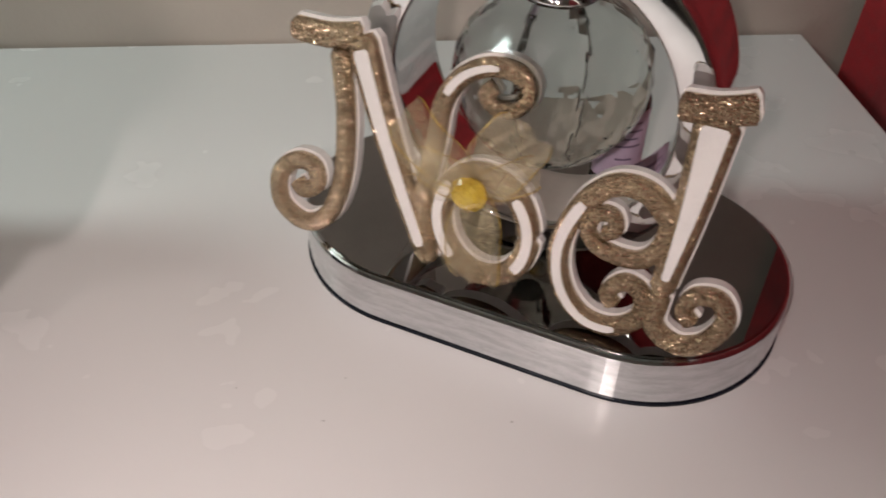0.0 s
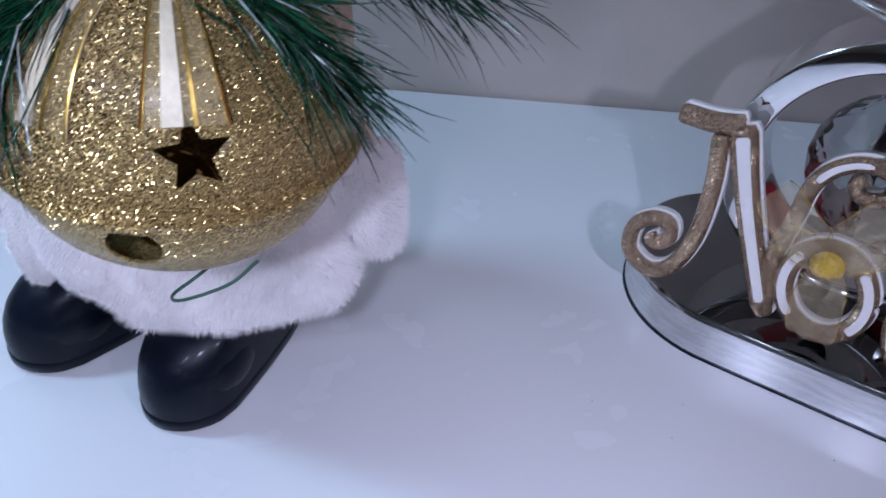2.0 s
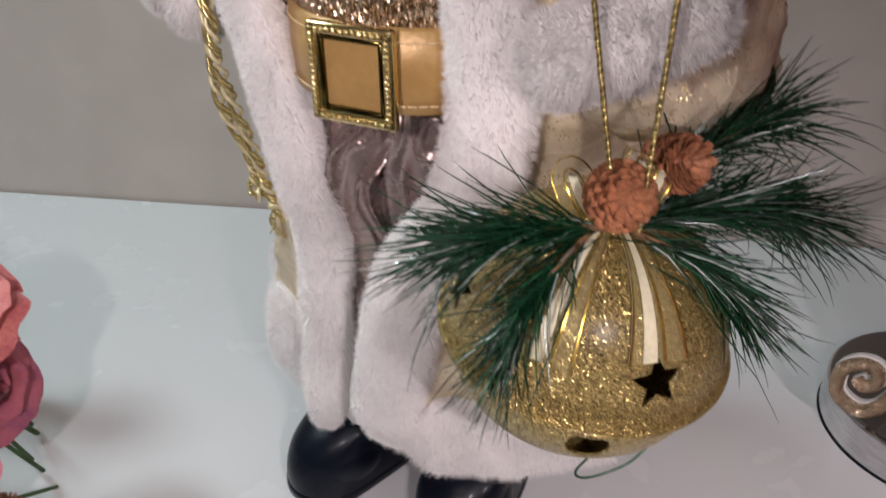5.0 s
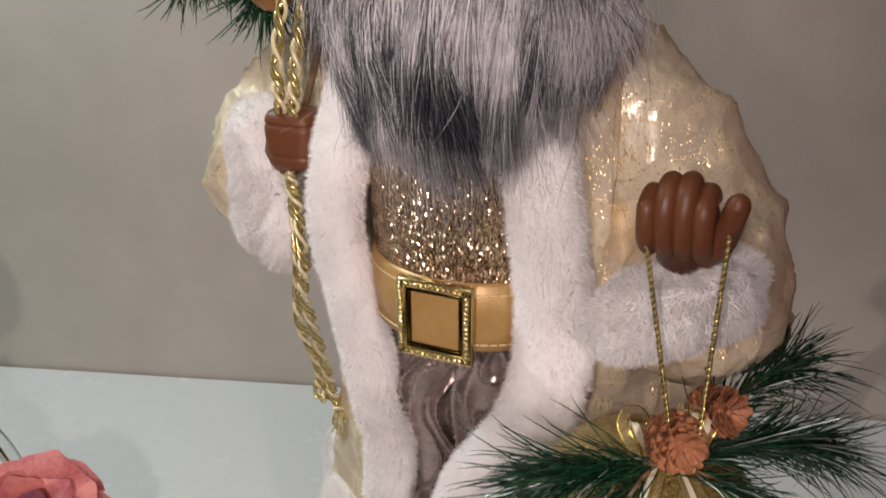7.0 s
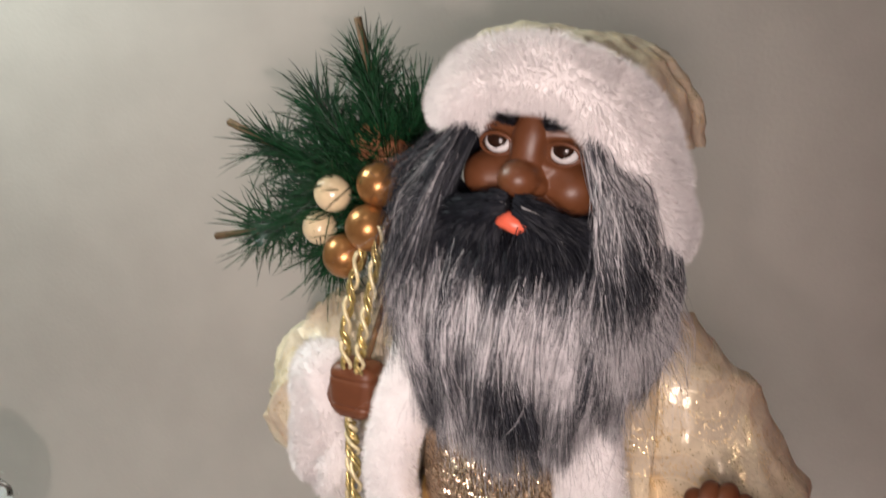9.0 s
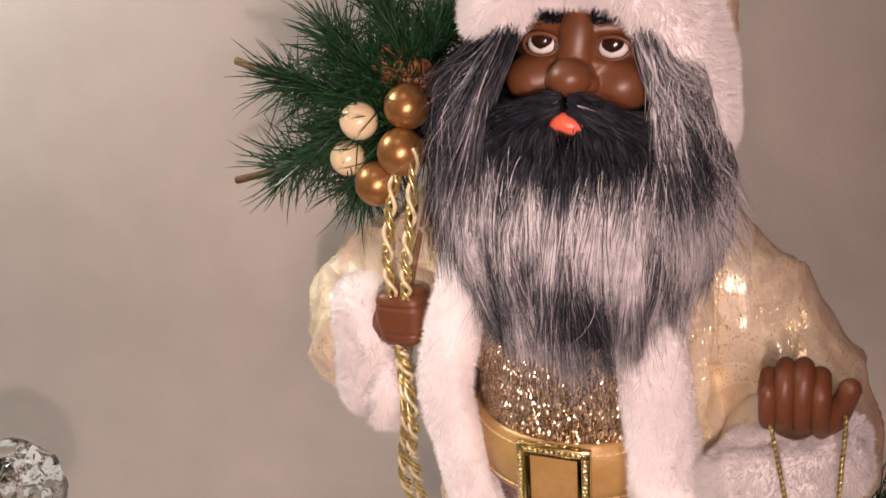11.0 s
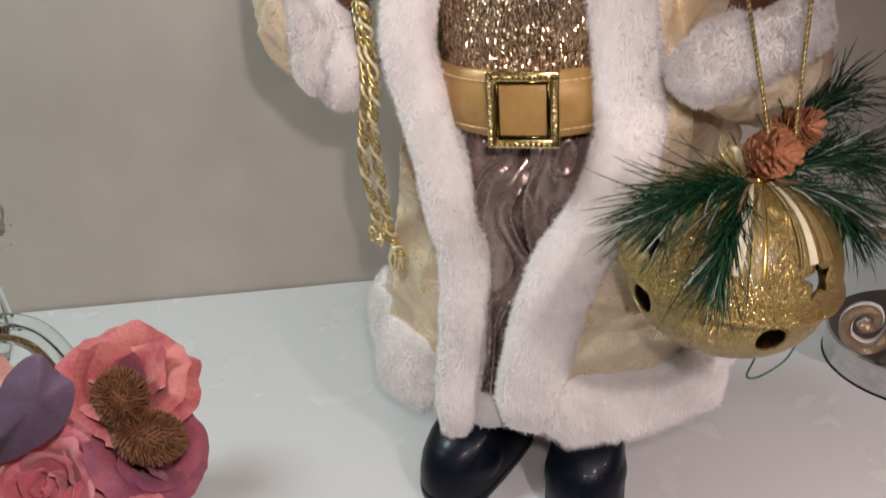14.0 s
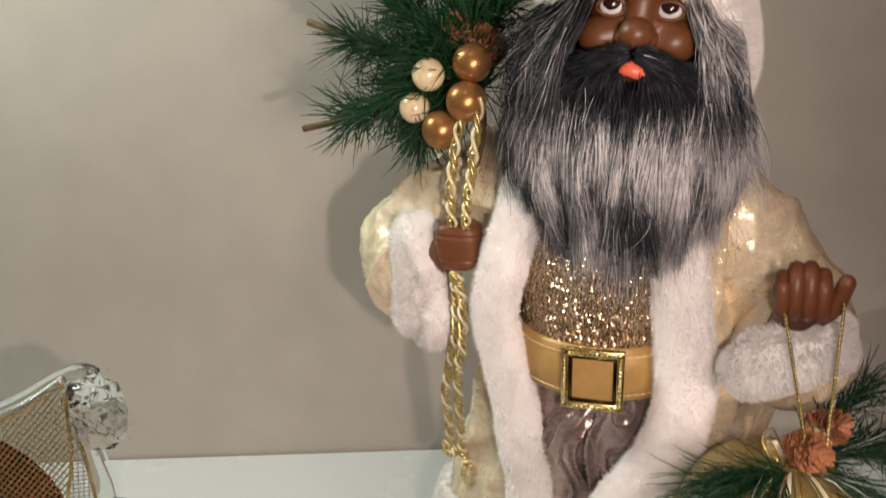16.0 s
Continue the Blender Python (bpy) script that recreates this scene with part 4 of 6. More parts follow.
def hairs(s, put):
    # body under the hair
    def under(u, w):
        a = (u - 0.5) * 2.9
        z = 0.345 + 0.088 * w
        r = np.interp(w, [0, 0.25, 0.7, 1], [0.030, 0.047, 0.047, 0.038])
        return np.array((0.031 + r * math.sin(a), -0.032 - r * 1.02 * math.cos(a), z))
    v, q = sheet(under, 40, 24)
    s.add(v, q, GREY[0])
    n, m = 40000, 10
    x = rng.uniform(-1, 1, n)
    r = rng.random(n)
    phi = x * 1.85 - 0.05
    rootz = 0.4135 + np.where(x > 0, 0.018, 0.046) * np.abs(x) ** 1.6 + rng.uniform(-0.006, 0.005, n)
    root = np.stack([0.0345 + 0.0385 * np.sin(phi), -0.034 - 0.039 * np.cos(phi), rootz], 1)
    low = np.minimum(0.326 + 0.050 * np.abs(x) ** 2.2 + rng.gamma(1.6, 0.010, n), 0.41)
    endx = 0.034 + 0.046 * np.sin(phi * 0.86) + rng.normal(0, 0.004, n)
    end = np.stack([endx, -0.040 - 0.047 * np.cos(phi * 0.86) - 0.006 * r, low], 1)
    lift = 0.011 + 0.014 * r
    b = root + np.stack([lift * np.sin(phi), -lift * np.cos(phi), 0.0 - 0.008 * r], 1)
    c = np.stack([0.031 + 0.057 * np.sin(phi * 0.92), -0.040 - 0.058 * np.cos(phi * 0.92) - 0.004 * r, (rootz + low) / 2 - 0.006], 1)
    wave = np.stack([noise.noise_vector(Vector((q * 7, 3.1, 0)))[:] for q in x]) * 0.007
    clump = np.round(x * 46 + rng.normal(0, 0.35, n))
    tuft = np.stack([noise.noise_vector(Vector((q * 3.7, r0 * 2, 8.8)))[:] for q, r0 in zip(clump, np.round(r * 3))])
    end = end + tuft * np.array((0.007, 0.005, 0.012))
    P = curve3(root, b, c + wave + tuft * 0.004, end + wave * 0.8, m)
    along = np.linspace(0, 1, m)[None, :]
    sway = rng.random((n, 1))
    P[:, :, 0] += (0.0018 + 0.0024 * np.abs(np.sin(clump * 5.1))[:, None]) * along * np.sin(along * (6 + 3 * np.sin(clump * 3.3))[:, None] + clump[:, None] * 1.9 + 0.6 * sway)
    P[:, :, 1] += 0.0018 * along * np.sin(along * 9 + clump[:, None] * 2.7)
    P += rng.normal(0, 0.0007, (n, 1, 3)) * np.linspace(0, 1.6, m)[None, :, None]
    # hairs gather into locks: each leans to the course of one of its neighbours
    guides = np.sort(rng.choice(n, 520, replace=False))
    guides = guides[np.argsort(x[guides])]
    near = guides[np.clip(np.searchsorted(x[guides], x + rng.normal(0, 0.012, n)), 0, 519)]
    pull = (0.10 + 0.62 * along ** 1.3)[:, :, None]
    P = P * (1 - pull) + P[near] * pull
    strands(s, P, 0.00021, tone(P, x, 1.7))
    # long locks that fall from the temples, loose ends over the shoulder
    n = 9000
    e = np.where(rng.random(n) < 0.5, -1, 1)
    k = rng.random(n) * np.where(e > 0, 0.38, 1.0)
    root = np.stack([0.0361 + e * (0.0215 + k * 0.017 + rng.normal(0, 0.0010, n)), -0.074 + k * 0.034 + rng.uniform(-0.003, 0.003, n), 0.4640 - 0.012 * (e > 0) * (0.4 + k) + rng.uniform(-0.010, 0.004, n)], 1)
    lock = np.round(k * 9 + rng.normal(0, 0.25, n)) + 20 * (e > 0)
    bend = np.stack([noise.noise_vector(Vector((q * 3.31, 1.7, 0.4)))[:] for q in lock])
    low = np.minimum(0.350 + rng.gamma(2, 0.018, n), 0.43)
    end = np.stack([0.0335 + e * (0.038 - 0.004 * (e > 0) + k * 0.017 + rng.normal(0, 0.003, n) + rng.random(n) ** 3 * 0.010), -0.076 + k * 0.030 + rng.uniform(-0.010, 0.010, n), low], 1) + bend * np.array((0.007, 0.006, 0.006))
    b = root + np.stack([e * 0.006, np.full(n, -0.006), np.full(n, -0.020)], 1) + bend * 0.004
    c = end + np.stack([e * (0.004 + 0.006 * k), np.full(n, -0.006), 0.35 * (root[:, 2] - low)], 1)
    P = curve3(root, b, c, end, 12)
    along = np.linspace(0, 1, 12)[None, :]
    P[:, :, 0] += 0.0030 * along * np.sin(along * 9 + lock[:, None] * 2.1)
    strands(s, P, 0.00022, tone(P, e * (0.72 + 0.28 * k) + rng.normal(0, 0.03, n), 5.3))
    # loose single hairs that stray across the beard
    n = 90
    x = rng.uniform(-1, 1, n)
    phi = x * 1.6
    root = np.stack([0.034 + 0.054 * np.sin(phi), -0.040 - 0.054 * np.cos(phi), rng.uniform(0.36, 0.42, n)], 1)
    end = root + np.stack([rng.normal(0.004 * x, 0.016, n), rng.normal(-0.003, 0.005, n), rng.uniform(-0.045, -0.012, n)], 1)
    P = curve3(root, root + rng.normal(0, 0.005, (n, 3)) + np.array((0, -0.006, -0.008)), end + rng.normal(0, 0.006, (n, 3)), end, 10)
    strands(s, P, 0.00009, np.where(rng.random((n, 1)) < 0.7, 2, 1) * np.ones((1, 10), int))
    # thin wisps below the beard and over the shoulder
    n = 700
    x = rng.normal(0, 0.55, n).clip(-1, 1)
    root = np.stack([0.034 + 0.040 * x, -0.080 + 0.022 * x * x, rng.uniform(0.345, 0.375, n)], 1)
    end = np.stack([0.034 + 0.044 * x + rng.normal(0, 0.006, n), -0.076 + 0.018 * x * x + rng.normal(0, 0.004, n), rng.normal(0.313, 0.009, n) + 0.016 * np.abs(x)], 1)
    P = curve3(root, root + np.array((0, -0.004, -0.012)), end + rng.normal(0, 0.003, (n, 3)) + np.array((0, -0.003, 0.014)), end, 8)
    strands(s, P, 0.00011, np.where(rng.random((n, 1)) < 0.6, 2, 1) * np.ones((1, 8), int))
    n = 260
    root = np.stack([rng.uniform(0.070, 0.082, n), rng.uniform(-0.075, -0.055, n), rng.uniform(0.385, 0.415, n)], 1)
    end = root + np.stack([rng.uniform(0.008, 0.026, n), rng.uniform(0.0, 0.016, n), rng.uniform(-0.045, -0.015, n)], 1)
    P = curve3(root, root + np.array((0.006, -0.003, -0.004)), end + np.array((-0.002, 0, 0.010)), end, 8)
    strands(s, P, 0.00011, np.where(rng.random((n, 1)) < 0.7, 2, 1) * np.ones((1, 8), int))
    # black hairs of the moustache, combed outwards
    n = 3000
    e = np.where(rng.random(n) < 0.5, -1, 1)
    t0 = rng.random(n) ** 1.1
    a = rng.uniform(0, 2 * math.pi, n)
    rad = 0.0042 - 0.0014 * t0
    root = np.stack([e * (0.001 + 0.026 * t0), -0.0455 + 0.0145 * t0 ** 2 - rad * np.abs(np.cos(a)), -0.0165 - 0.0085 * t0 + rad * np.sin(a)], 1)
    end = root + np.stack([e * (0.008 + 0.006 * rng.random(n)), 0.002 + rng.normal(0, 0.0012, n), -0.005 + rng.normal(0, 0.002, n)], 1)
    root, end = put(root), put(end)
    P = curve3(root, root + (end - root) * 0.3 + np.array((0, -0.0022, 0.0012)), root + (end - root) * 0.7 + np.array((0, -0.0022, 0.0008)), end, 6)
    strands(s, P, 0.00028, np.where(rng.random((n, 1)) < 0.008, 2, 0) * np.ones((1, 6), int))
    # fine dark hairs under the mouth and over the lip
    n = 2600
    e = rng.uniform(-1, 1, n)
    root = put(np.stack([e * 0.026, -0.0425 + 0.012 * e * e, -0.0215 - 0.006 * np.abs(e) + rng.uniform(-0.002, 0.002, n)], 1))
    end = root + np.stack([e * 0.013 + rng.normal(0, 0.002, n), -0.004 + rng.normal(0, 0.002, n), -0.008 - 0.006 * rng.random(n)], 1)
    keep = np.abs(e) > 0.12
    P = curve3(root, root + np.array((0, -0.004, 0.001)), end + np.array((0, -0.003, 0.004)), end, 5)[keep]
    strands(s, P, 0.0003, np.where(rng.random((len(P), 1)) < 0.02, 1, 0) * np.ones((1, 5), int))
    n = 2400
    e = rng.uniform(-1, 1, n)
    root = put(np.stack([e * 0.026, -0.0385 + 0.014 * e * e, -0.0300 + rng.uniform(-0.010, 0.001, n)], 1))
    end = root + np.stack([e * 0.007 + rng.normal(0, 0.003, n), -0.008 + rng.normal(0, 0.003, n), -0.010 - 0.016 * rng.random(n)], 1)
    P = curve3(root, root + np.array((0, -0.010, 0)), end + np.array((0, -0.004, 0.012)), end, 6)
    strands(s, P, 0.0003, np.where(rng.random((n, 1)) < 0.06, 1, 0) * np.ones((1, 6), int))


def hat(s):
    C = np.array((0.0296, 0.000, 0.4520))

    def cap(u, w):
        a, b = 2 * math.pi * u, math.pi / 2 * w
        c, d, h = math.cos(a), math.sin(a), math.sin(b) ** 0.85
        r = math.cos(b) ** 0.62
        pleat = 1 + 0.022 * math.sin(11 * a + 3 * w + 1.5 * math.sin(3 * a)) * (1 - 0.5 * w) + 0.014 * math.sin(23 * a + 6 * w)
        p = np.array((0.0555 * c * r * pleat, 0.050 * d * r * pleat, 0.0415 * h - 0.10 * 0.057 * c * r))
        return C + p * (1 + wob(p + C, 60, 0.04) + wob(p + C, 150, 0.03))
    v, q = sheet(cap, 120, 40, True)
    s.add(v, q, BROCADE)
    # plush brim, wide at the front, low over one ear
    P, Q, W = [], [], []
    heights = spline([(0, 0.412), (22, 0.436), (45, 0.4605), (68, 0.4725), (90, 0.4765), (112, 0.4738), (135, 0.4655), (180, 0.4600), (225, 0.461), (270, 0.456), (315, 0.430), (360, 0.412)], 200)
    for t in np.linspace(0, 2 * math.pi, 70):
        c, d = math.cos(t), math.sin(t)
        z = np.interp(math.degrees(t), heights[:, 0], heights[:, 1])
        P.append((0.0345 + (0.0432 if c > 0 else 0.0385) * c + 0.003 * max(0, d) * c, -0.027 - 0.0525 * d, z))
        Q.append((c, -d, 0.45))
        W.append(0.0265 + 0.017 * max(0, c) ** 3 - 0.0040 * max(0, d))
    fur_strip(s, P, Q, np.array(W), 0.021, 130000, 0.0036, (0, 0, -0.2), 0.0016)


doll()

# ---- the bell ornament that hangs from the raised fist ----
PINE = mat("pine_green", (0.005, 0.029, 0.012), 0.26, 0, 0.4, 300)
PINE_LIGHT = mat("pine_green_light", (0.014, 0.064, 0.024), 0.24, 0, 0.4, 300)
PINE_TINSEL = mat("pine_tinsel", (0.55, 0.62, 0.58), 0.18, 0.5, 0.3, 300)
BARK = mat("twig_bark", (0.16, 0.085, 0.035), 0.75, 0, 0.3, 300, 0.4, 900)
CONE = mat("cone_scale", (0.44, 0.18, 0.085), 0.6, 0, 0.35, 160, 0.3, 700)
RIBBON = mat("cream_gold_ribbon", (0.60, 0.54, 0.37), 0.5, 0.05, 0.12, 90, 0.1, 900)
SHEER = gauze("sheer_ribbon", (0.70, 0.58, 0.28), 0.0005, 0.14, 0.2, 0.45)
GOLD_THREAD = mat("gold_thread", (0.75, 0.52, 0.10), 0.25, 0.9, 0.3, 500)
PALE_CORD = mat("pale_gold_cord", (0.66, 0.52, 0.22), 0.28, 0.85, 0.25, 500)
DARK_GOLD_CORD = mat("dark_gold_cord", (0.24, 0.17, 0.045), 0.3, 0.7, 0.4, 900)
CREAM_CORD = mat("cream_cord", (0.74, 0.63, 0.38), 0.38, 0.25, 0.2, 300)
GREEN_WIRE = mat("green_wire", (0.04, 0.10, 0.06), 0.4, 0.2, 0.1)


def needles(root, ways, lengths, width=0.0005, sag=0.15, seed=1):
    """Thin three-sided blades that bow a little; roots and directions given one by one."""
    g = np.random.default_rng(seed)
    R, W, Ln = np.asarray(root, float), np.asarray(ways, float), np.asarray(lengths, float)
    n = len(W)
    if R.ndim == 1:
        R = np.tile(R, (n, 1))
    W = W / np.linalg.norm(W, axis=1)[:, None]
    bow = np.cross(W, g.normal(0, 1, (n, 3))) * 0.18 + np.array((0, 0, -sag))
    side = np.cross(W, g.normal(0, 1, (n, 3)))
    side /= np.linalg.norm(side, axis=1)[:, None]
    over = np.cross(W, side)
    pts = []
    for t, k in ((0, 0.7), (0.45, 1.0), (0.85, 0.7), (1.0, 0.15)):
        c = R + W * (Ln * t)[:, None] + bow * (Ln * t * t)[:, None]
        for a in (0, 2.094, 4.189):
            pts.append(c + (side * math.cos(a) + over * math.sin(a)) * width * k)
    V = np.stack(pts, axis=1).reshape(-1, 3)
    base = (np.arange(n) * 12)[:, None]
    F = []
    for j in range(3):
        for k in range(3):
            F.append(np.concatenate([base + j * 3 + k, base + j * 3 + (k + 1) % 3, base + j * 3 + 3 + (k + 1) % 3, base + j * 3 + 3 + k], axis=1))
    return V, np.concatenate(F)


def sprig(name, parent, path, count, length, spread, materials, seed, label, width=0.0005, tip=0.9, sag=0.15):
    """A twig with needles all round it, leaning forward along it."""
    g = np.random.default_rng(seed)
    C = spline(path, 24)
    twig = link("twig", *tube(C, np.linspace(0.0011, 0.0005, 24), 6), BARK, parent)
    T = np.gradient(C, axis=0)
    T /= np.linalg.norm(T, axis=1)[:, None]
    batches = []
    pick = np.minimum((24 * g.random(count) ** 0.9).astype(int), 23)
    root = C[pick]
    way = T[pick] * tip + g.normal(0, spread, (count, 3))
    ln = length * g.uniform(0.55, 1.15, count)
    V, F = needles(root, way, ln, width, sag, seed)
    idx = np.tile(g.choice(len(materials), count, p=[0.68, 0.26, 0.06][:len(materials)] if len(materials) == 3 else None), 9)
    ob = link("needles", V, F, (materials, idx), twig, label)
    return ob


def pine_cone(parent, m, size, seed, name="pine_cone"):
    g = np.random.default_rng(seed)
    core = link(name, *lathe([(0.0001, -0.5 * size), (0.22 * size, -0.4 * size), (0.3 * size, 0), (0.2 * size, 0.4 * size), (0.0001, 0.55 * size)], 14), CONE, parent, "small brown open pine cone")
    core.matrix_basis = m
    for k in range(110):
        t = k / 110
        a = k * 2.39996 + g.normal(0, 0.10)
        z = size * (-0.45 + 0.90 * t)
        r = size * (0.12 + 0.42 * math.sin(math.pi * min(1.0, 0.10 + 0.78 * (1 - t))))
        tilt = -0.35 + 2.0 * t ** 1.5 + g.normal(0, 0.18)
        w = size * (0.145 - 0.070 * t) * g.uniform(0.85, 1.15)
        rows = []
        bow = g.normal(0, 0.05)
        for u, wd in ((0, 0.25), (0.5, 0.85), (0.85, 1.0), (1.0, 0.72)):
            rr = 0.06 * size + (r - 0.04 * size) * u
            zz = z + tilt * rr * 0.55 + size * (0.07 + bow) * u * u
            for s_ in (-1, 0, 1):
                rows.append((rr * math.cos(a) - s_ * wd * w * math.sin(a), rr * math.sin(a) + s_ * wd * w * math.cos(a), zz - abs(s_) * size * 0.03))
        n0 = len(rows)
        thick = size * 0.04
        verts = rows + [(x, y, zz - thick) for x, y, zz in rows]
        faces = []
        for j in range(3):
            for i in range(2):
                q = (j * 3 + i, j * 3 + i + 1, j * 3 + i + 4, j * 3 + i + 3)
                faces += [q, tuple(n0 + x for x in reversed(q))]
        rim = [0, 1, 2, 5, 8, 11, 10, 9, 6, 3]
        faces += [(rim[i], rim[(i + 1) % 10], n0 + rim[(i + 1) % 10], n0 + rim[i]) for i in range(10)]
        link("scale", verts, faces, CONE, core)
    return core


def star_prism(p, way, r, depth):
    bm = bmesh.new()
    q = Vector(way).to_track_quat("Z", "Y").to_matrix().to_4x4()
    ring = []
    for k in range(10):
        rr = r if k % 2 == 0 else r * 0.45
        a = math.pi * k / 5 + math.pi / 2 + 0.1
        ring.append((rr * math.cos(a), rr * math.sin(a)))
    lo = [bm.verts.new((x, y, -depth)) for x, y in ring]
    hi = [bm.verts.new((x, y, depth)) for x, y in ring]
    for k in range(10):
        bm.faces.new((lo[k], lo[(k + 1) % 10], hi[(k + 1) % 10], hi[k]))
    bm.faces.new(lo[::-1])
    bm.faces.new(hi)
    bm.transform(Matrix.Translation(p) @ q)
    return bm


def cut(ob, cutters):
    """Cuts the cutters' forms out of ob for good."""
    tool = new("cutter", bpy.data.meshes.new("cutter"))
    whole = bmesh.new()
    for bm in cutters:
        me = bpy.data.meshes.new("piece")
        bm.to_mesh(me)
        bm.free()
        whole.from_mesh(me)
        bpy.data.meshes.remove(me)
    whole.to_mesh(tool.data)
    whole.free()
    tool.parent = ob.parent
    bpy.context.view_layer.update()
    mod = ob.modifiers.new("holes", "BOOLEAN")
    mod.operation, mod.object, mod.solver = "DIFFERENCE", tool, "EXACT"
    graph = bpy.context.evaluated_depsgraph_get()
    done = bpy.data.meshes.new_from_object(ob.evaluated_get(graph))
    ob.modifiers.clear()
    ob.data = done
    bpy.data.objects.remove(tool)


def shell(profile, thick, n=72):
    """A closed thin-walled turned form: outside, then back along the inside."""
    inner = [(max(0.0004, r - thick), z) for r, z in reversed(profile)]
    ring = list(profile) + inner
    v, f = lathe(ring, n)
    m = len(ring)
    f += [((m - 1) * n + i, (m - 1) * n + (i + 1) % n, (i + 1) % n, i) for i in range(n)]
    return v, [tuple(reversed(q)) for q in f]


def strip(path, outs, width, material, name, parent, label="", thick=0.0003, edge=None):
    """A flat ribbon along a path; edge: a second material for its woven borders."""
    P, Q = np.asarray(path, float), np.asarray(outs, float)
    T = np.gradient(P, axis=0)
    T /= np.linalg.norm(T, axis=1)[:, None]
    S = np.cross(T, Q)
    S /= np.linalg.norm(S, axis=1)[:, None]
    N = np.cross(S, T)
    W = np.full(len(P), width) if np.isscalar(width) else np.asarray(width)
    lanes = [-0.5, -0.45, -0.14, -0.09, 0.02, 0.26, 0.45, 0.5]
    verts, faces, ids = [], [], []
    m = len(lanes)
    for layer in (0, 1):
        for i in range(len(P)):
            for k in lanes:
                verts.append(P[i] + S[i] * W[i] * k + N[i] * thick * (layer - 0.5) * (-1))
    off = len(P) * m
    for i in range(len(P) - 1):
        for k in range(m - 1):
            q = (i * m + k, i * m + k + 1, (i + 1) * m + k + 1, (i + 1) * m + k)
            faces += [q, tuple(off + x for x in reversed(q))]
            ids += [(1, 2, 1, 2, 0, 2, 1)[k]] * 2
        for k in (0, m - 1):
            faces.append((i * m + k, (i + 1) * m + k, off + (i + 1) * m + k, off + i * m + k))
            ids.append(0)
    return link(name, verts, faces, ([material, edge or material, SHEER], ids), parent, label)


# the shell hangs a little aslant and is smaller than its drawing
TIP = pose(0.0005, -0.0007, 0.0072, -2, 3.7, 0) @ Matrix.Diagonal((0.933, 0.933, 0.985, 1))


def bell():
    b = thing("bell_ornament", DOLL @ pose(0.1107, -0.0745, 0.1870, 6, 3, 17),
              "gold glitter jingle bell ornament with pine sprigs, cones and ribbon", "bell ornament")
    up = [(0.0462, -0.0014), (0.0504, -0.0010), (0.0506, 0.0004), (0.0498, 0.0018)] + [(0.0495 * math.cos(t) ** 0.80, -0.002 + 0.046 * math.sin(t)) for t in np.linspace(0.11, 1.50, 26)]
    upper = link("upper_shell", *shell(up, 0.0009, 96), BELL_GLITTER, b, "gold glitter upper half with star holes")
    down = [(0.0468 * math.cos(t) ** 0.88, -0.0060 - 0.0320 * math.sin(t)) for t in np.linspace(1.50, 0.0, 22)]
    down += [(0.0470, -0.0030), (0.0470, -0.0004)]
    lower = link("lower_shell", *shell(down, 0.0009, 96), BELL_GLITTER, b, "gold glitter lower half with round holes")
    inv = b.matrix_world.inverted()
    stars, rounds = [], []
    for star_az, hole_az in ((-65.6, -85.5), (24, 5), (114, 95), (-165, -163.6)):
        a = radians(star_az)
        d = Vector((math.cos(a) * math.cos(0.40), math.sin(a) * math.cos(0.40), math.sin(0.40)))
        stars.append(star_prism(Vector((0.0485 * d.x, 0.0485 * d.y, 0.0485 * d.z - 0.003)), d, 0.0092, 0.012))
        a = radians(hole_az)
        d = Vector((math.cos(a) * math.cos(0.14), math.sin(a) * math.cos(0.14), -math.sin(0.14)))
        c = bmesh.new()
        bmesh.ops.create_cone(c, cap_ends=True, segments=28, radius1=0.0068, radius2=0.0068, depth=0.030, matrix=Matrix.Translation(d * 0.0470 + Vector((0, 0, -0.0045))) @ d.to_track_quat("Z", "Y").to_matrix().to_4x4() @ Matrix.Diagonal((1.02, 0.95, 1, 1)))
        rounds.append(c)
    cut(upper, stars)
    cut(lower, rounds)
    v, f = tube([(0.0504 * math.cos(t), 0.0504 * math.sin(t), -0.0008) for t in np.linspace(0, 2 * math.pi, 90)], 0.0014, 8, False)
    link("seam", v, f, BELL_GLITTER, b, "thin gold seam round the bell")
    v, q = ball((0.004, -0.020, -0.016), (0.0135, 0.0135, 0.0135), 28, 18)
    link("clapper", v, q, GOLD, b, "gold clapper ball inside")
    # cap, eye and the wire loop below
    link("cap", *lathe([(0.0001, 0.0438), (0.010, 0.0438), (0.0095, 0.0455), (0.004, 0.047), (0.0001, 0.0475)], 28), GOLD, b, "gold crown cap")
    link("wire_loop", *tube(spline([(0.029, -0.026, -0.0270), (0.022, -0.031, -0.0330), (0.010, -0.035, -0.0380), (0.006, -0.032, -0.0400), (0.011, -0.025, -0.0380), (0.019, -0.016, -0.0330)], 40), 0.0005, 8), GREEN_WIRE, b, "thin green wire loop")
    for ob in [c for c in b.children if c.name.split(".")[0] in ("upper_shell", "lower_shell", "seam", "clapper", "cap", "wire_loop")]:
        ob.matrix_basis = TIP
    # ribbon: bow above, two tails down over the shell
    def over(az, drop):
        pts, outs = [], []
        for t in np.linspace(1.42, drop, 26):
            d = np.array((math.cos(az) * math.cos(t), math.sin(az) * math.cos(t), math.sin(t)))
            e = math.cos(t) ** 0.80
            pts.append(np.array((math.cos(az) * e * 0.0506, math.sin(az) * e * 0.0506, -0.002 + 0.0472 * math.sin(t))))
            outs.append(d)
        return pts, outs
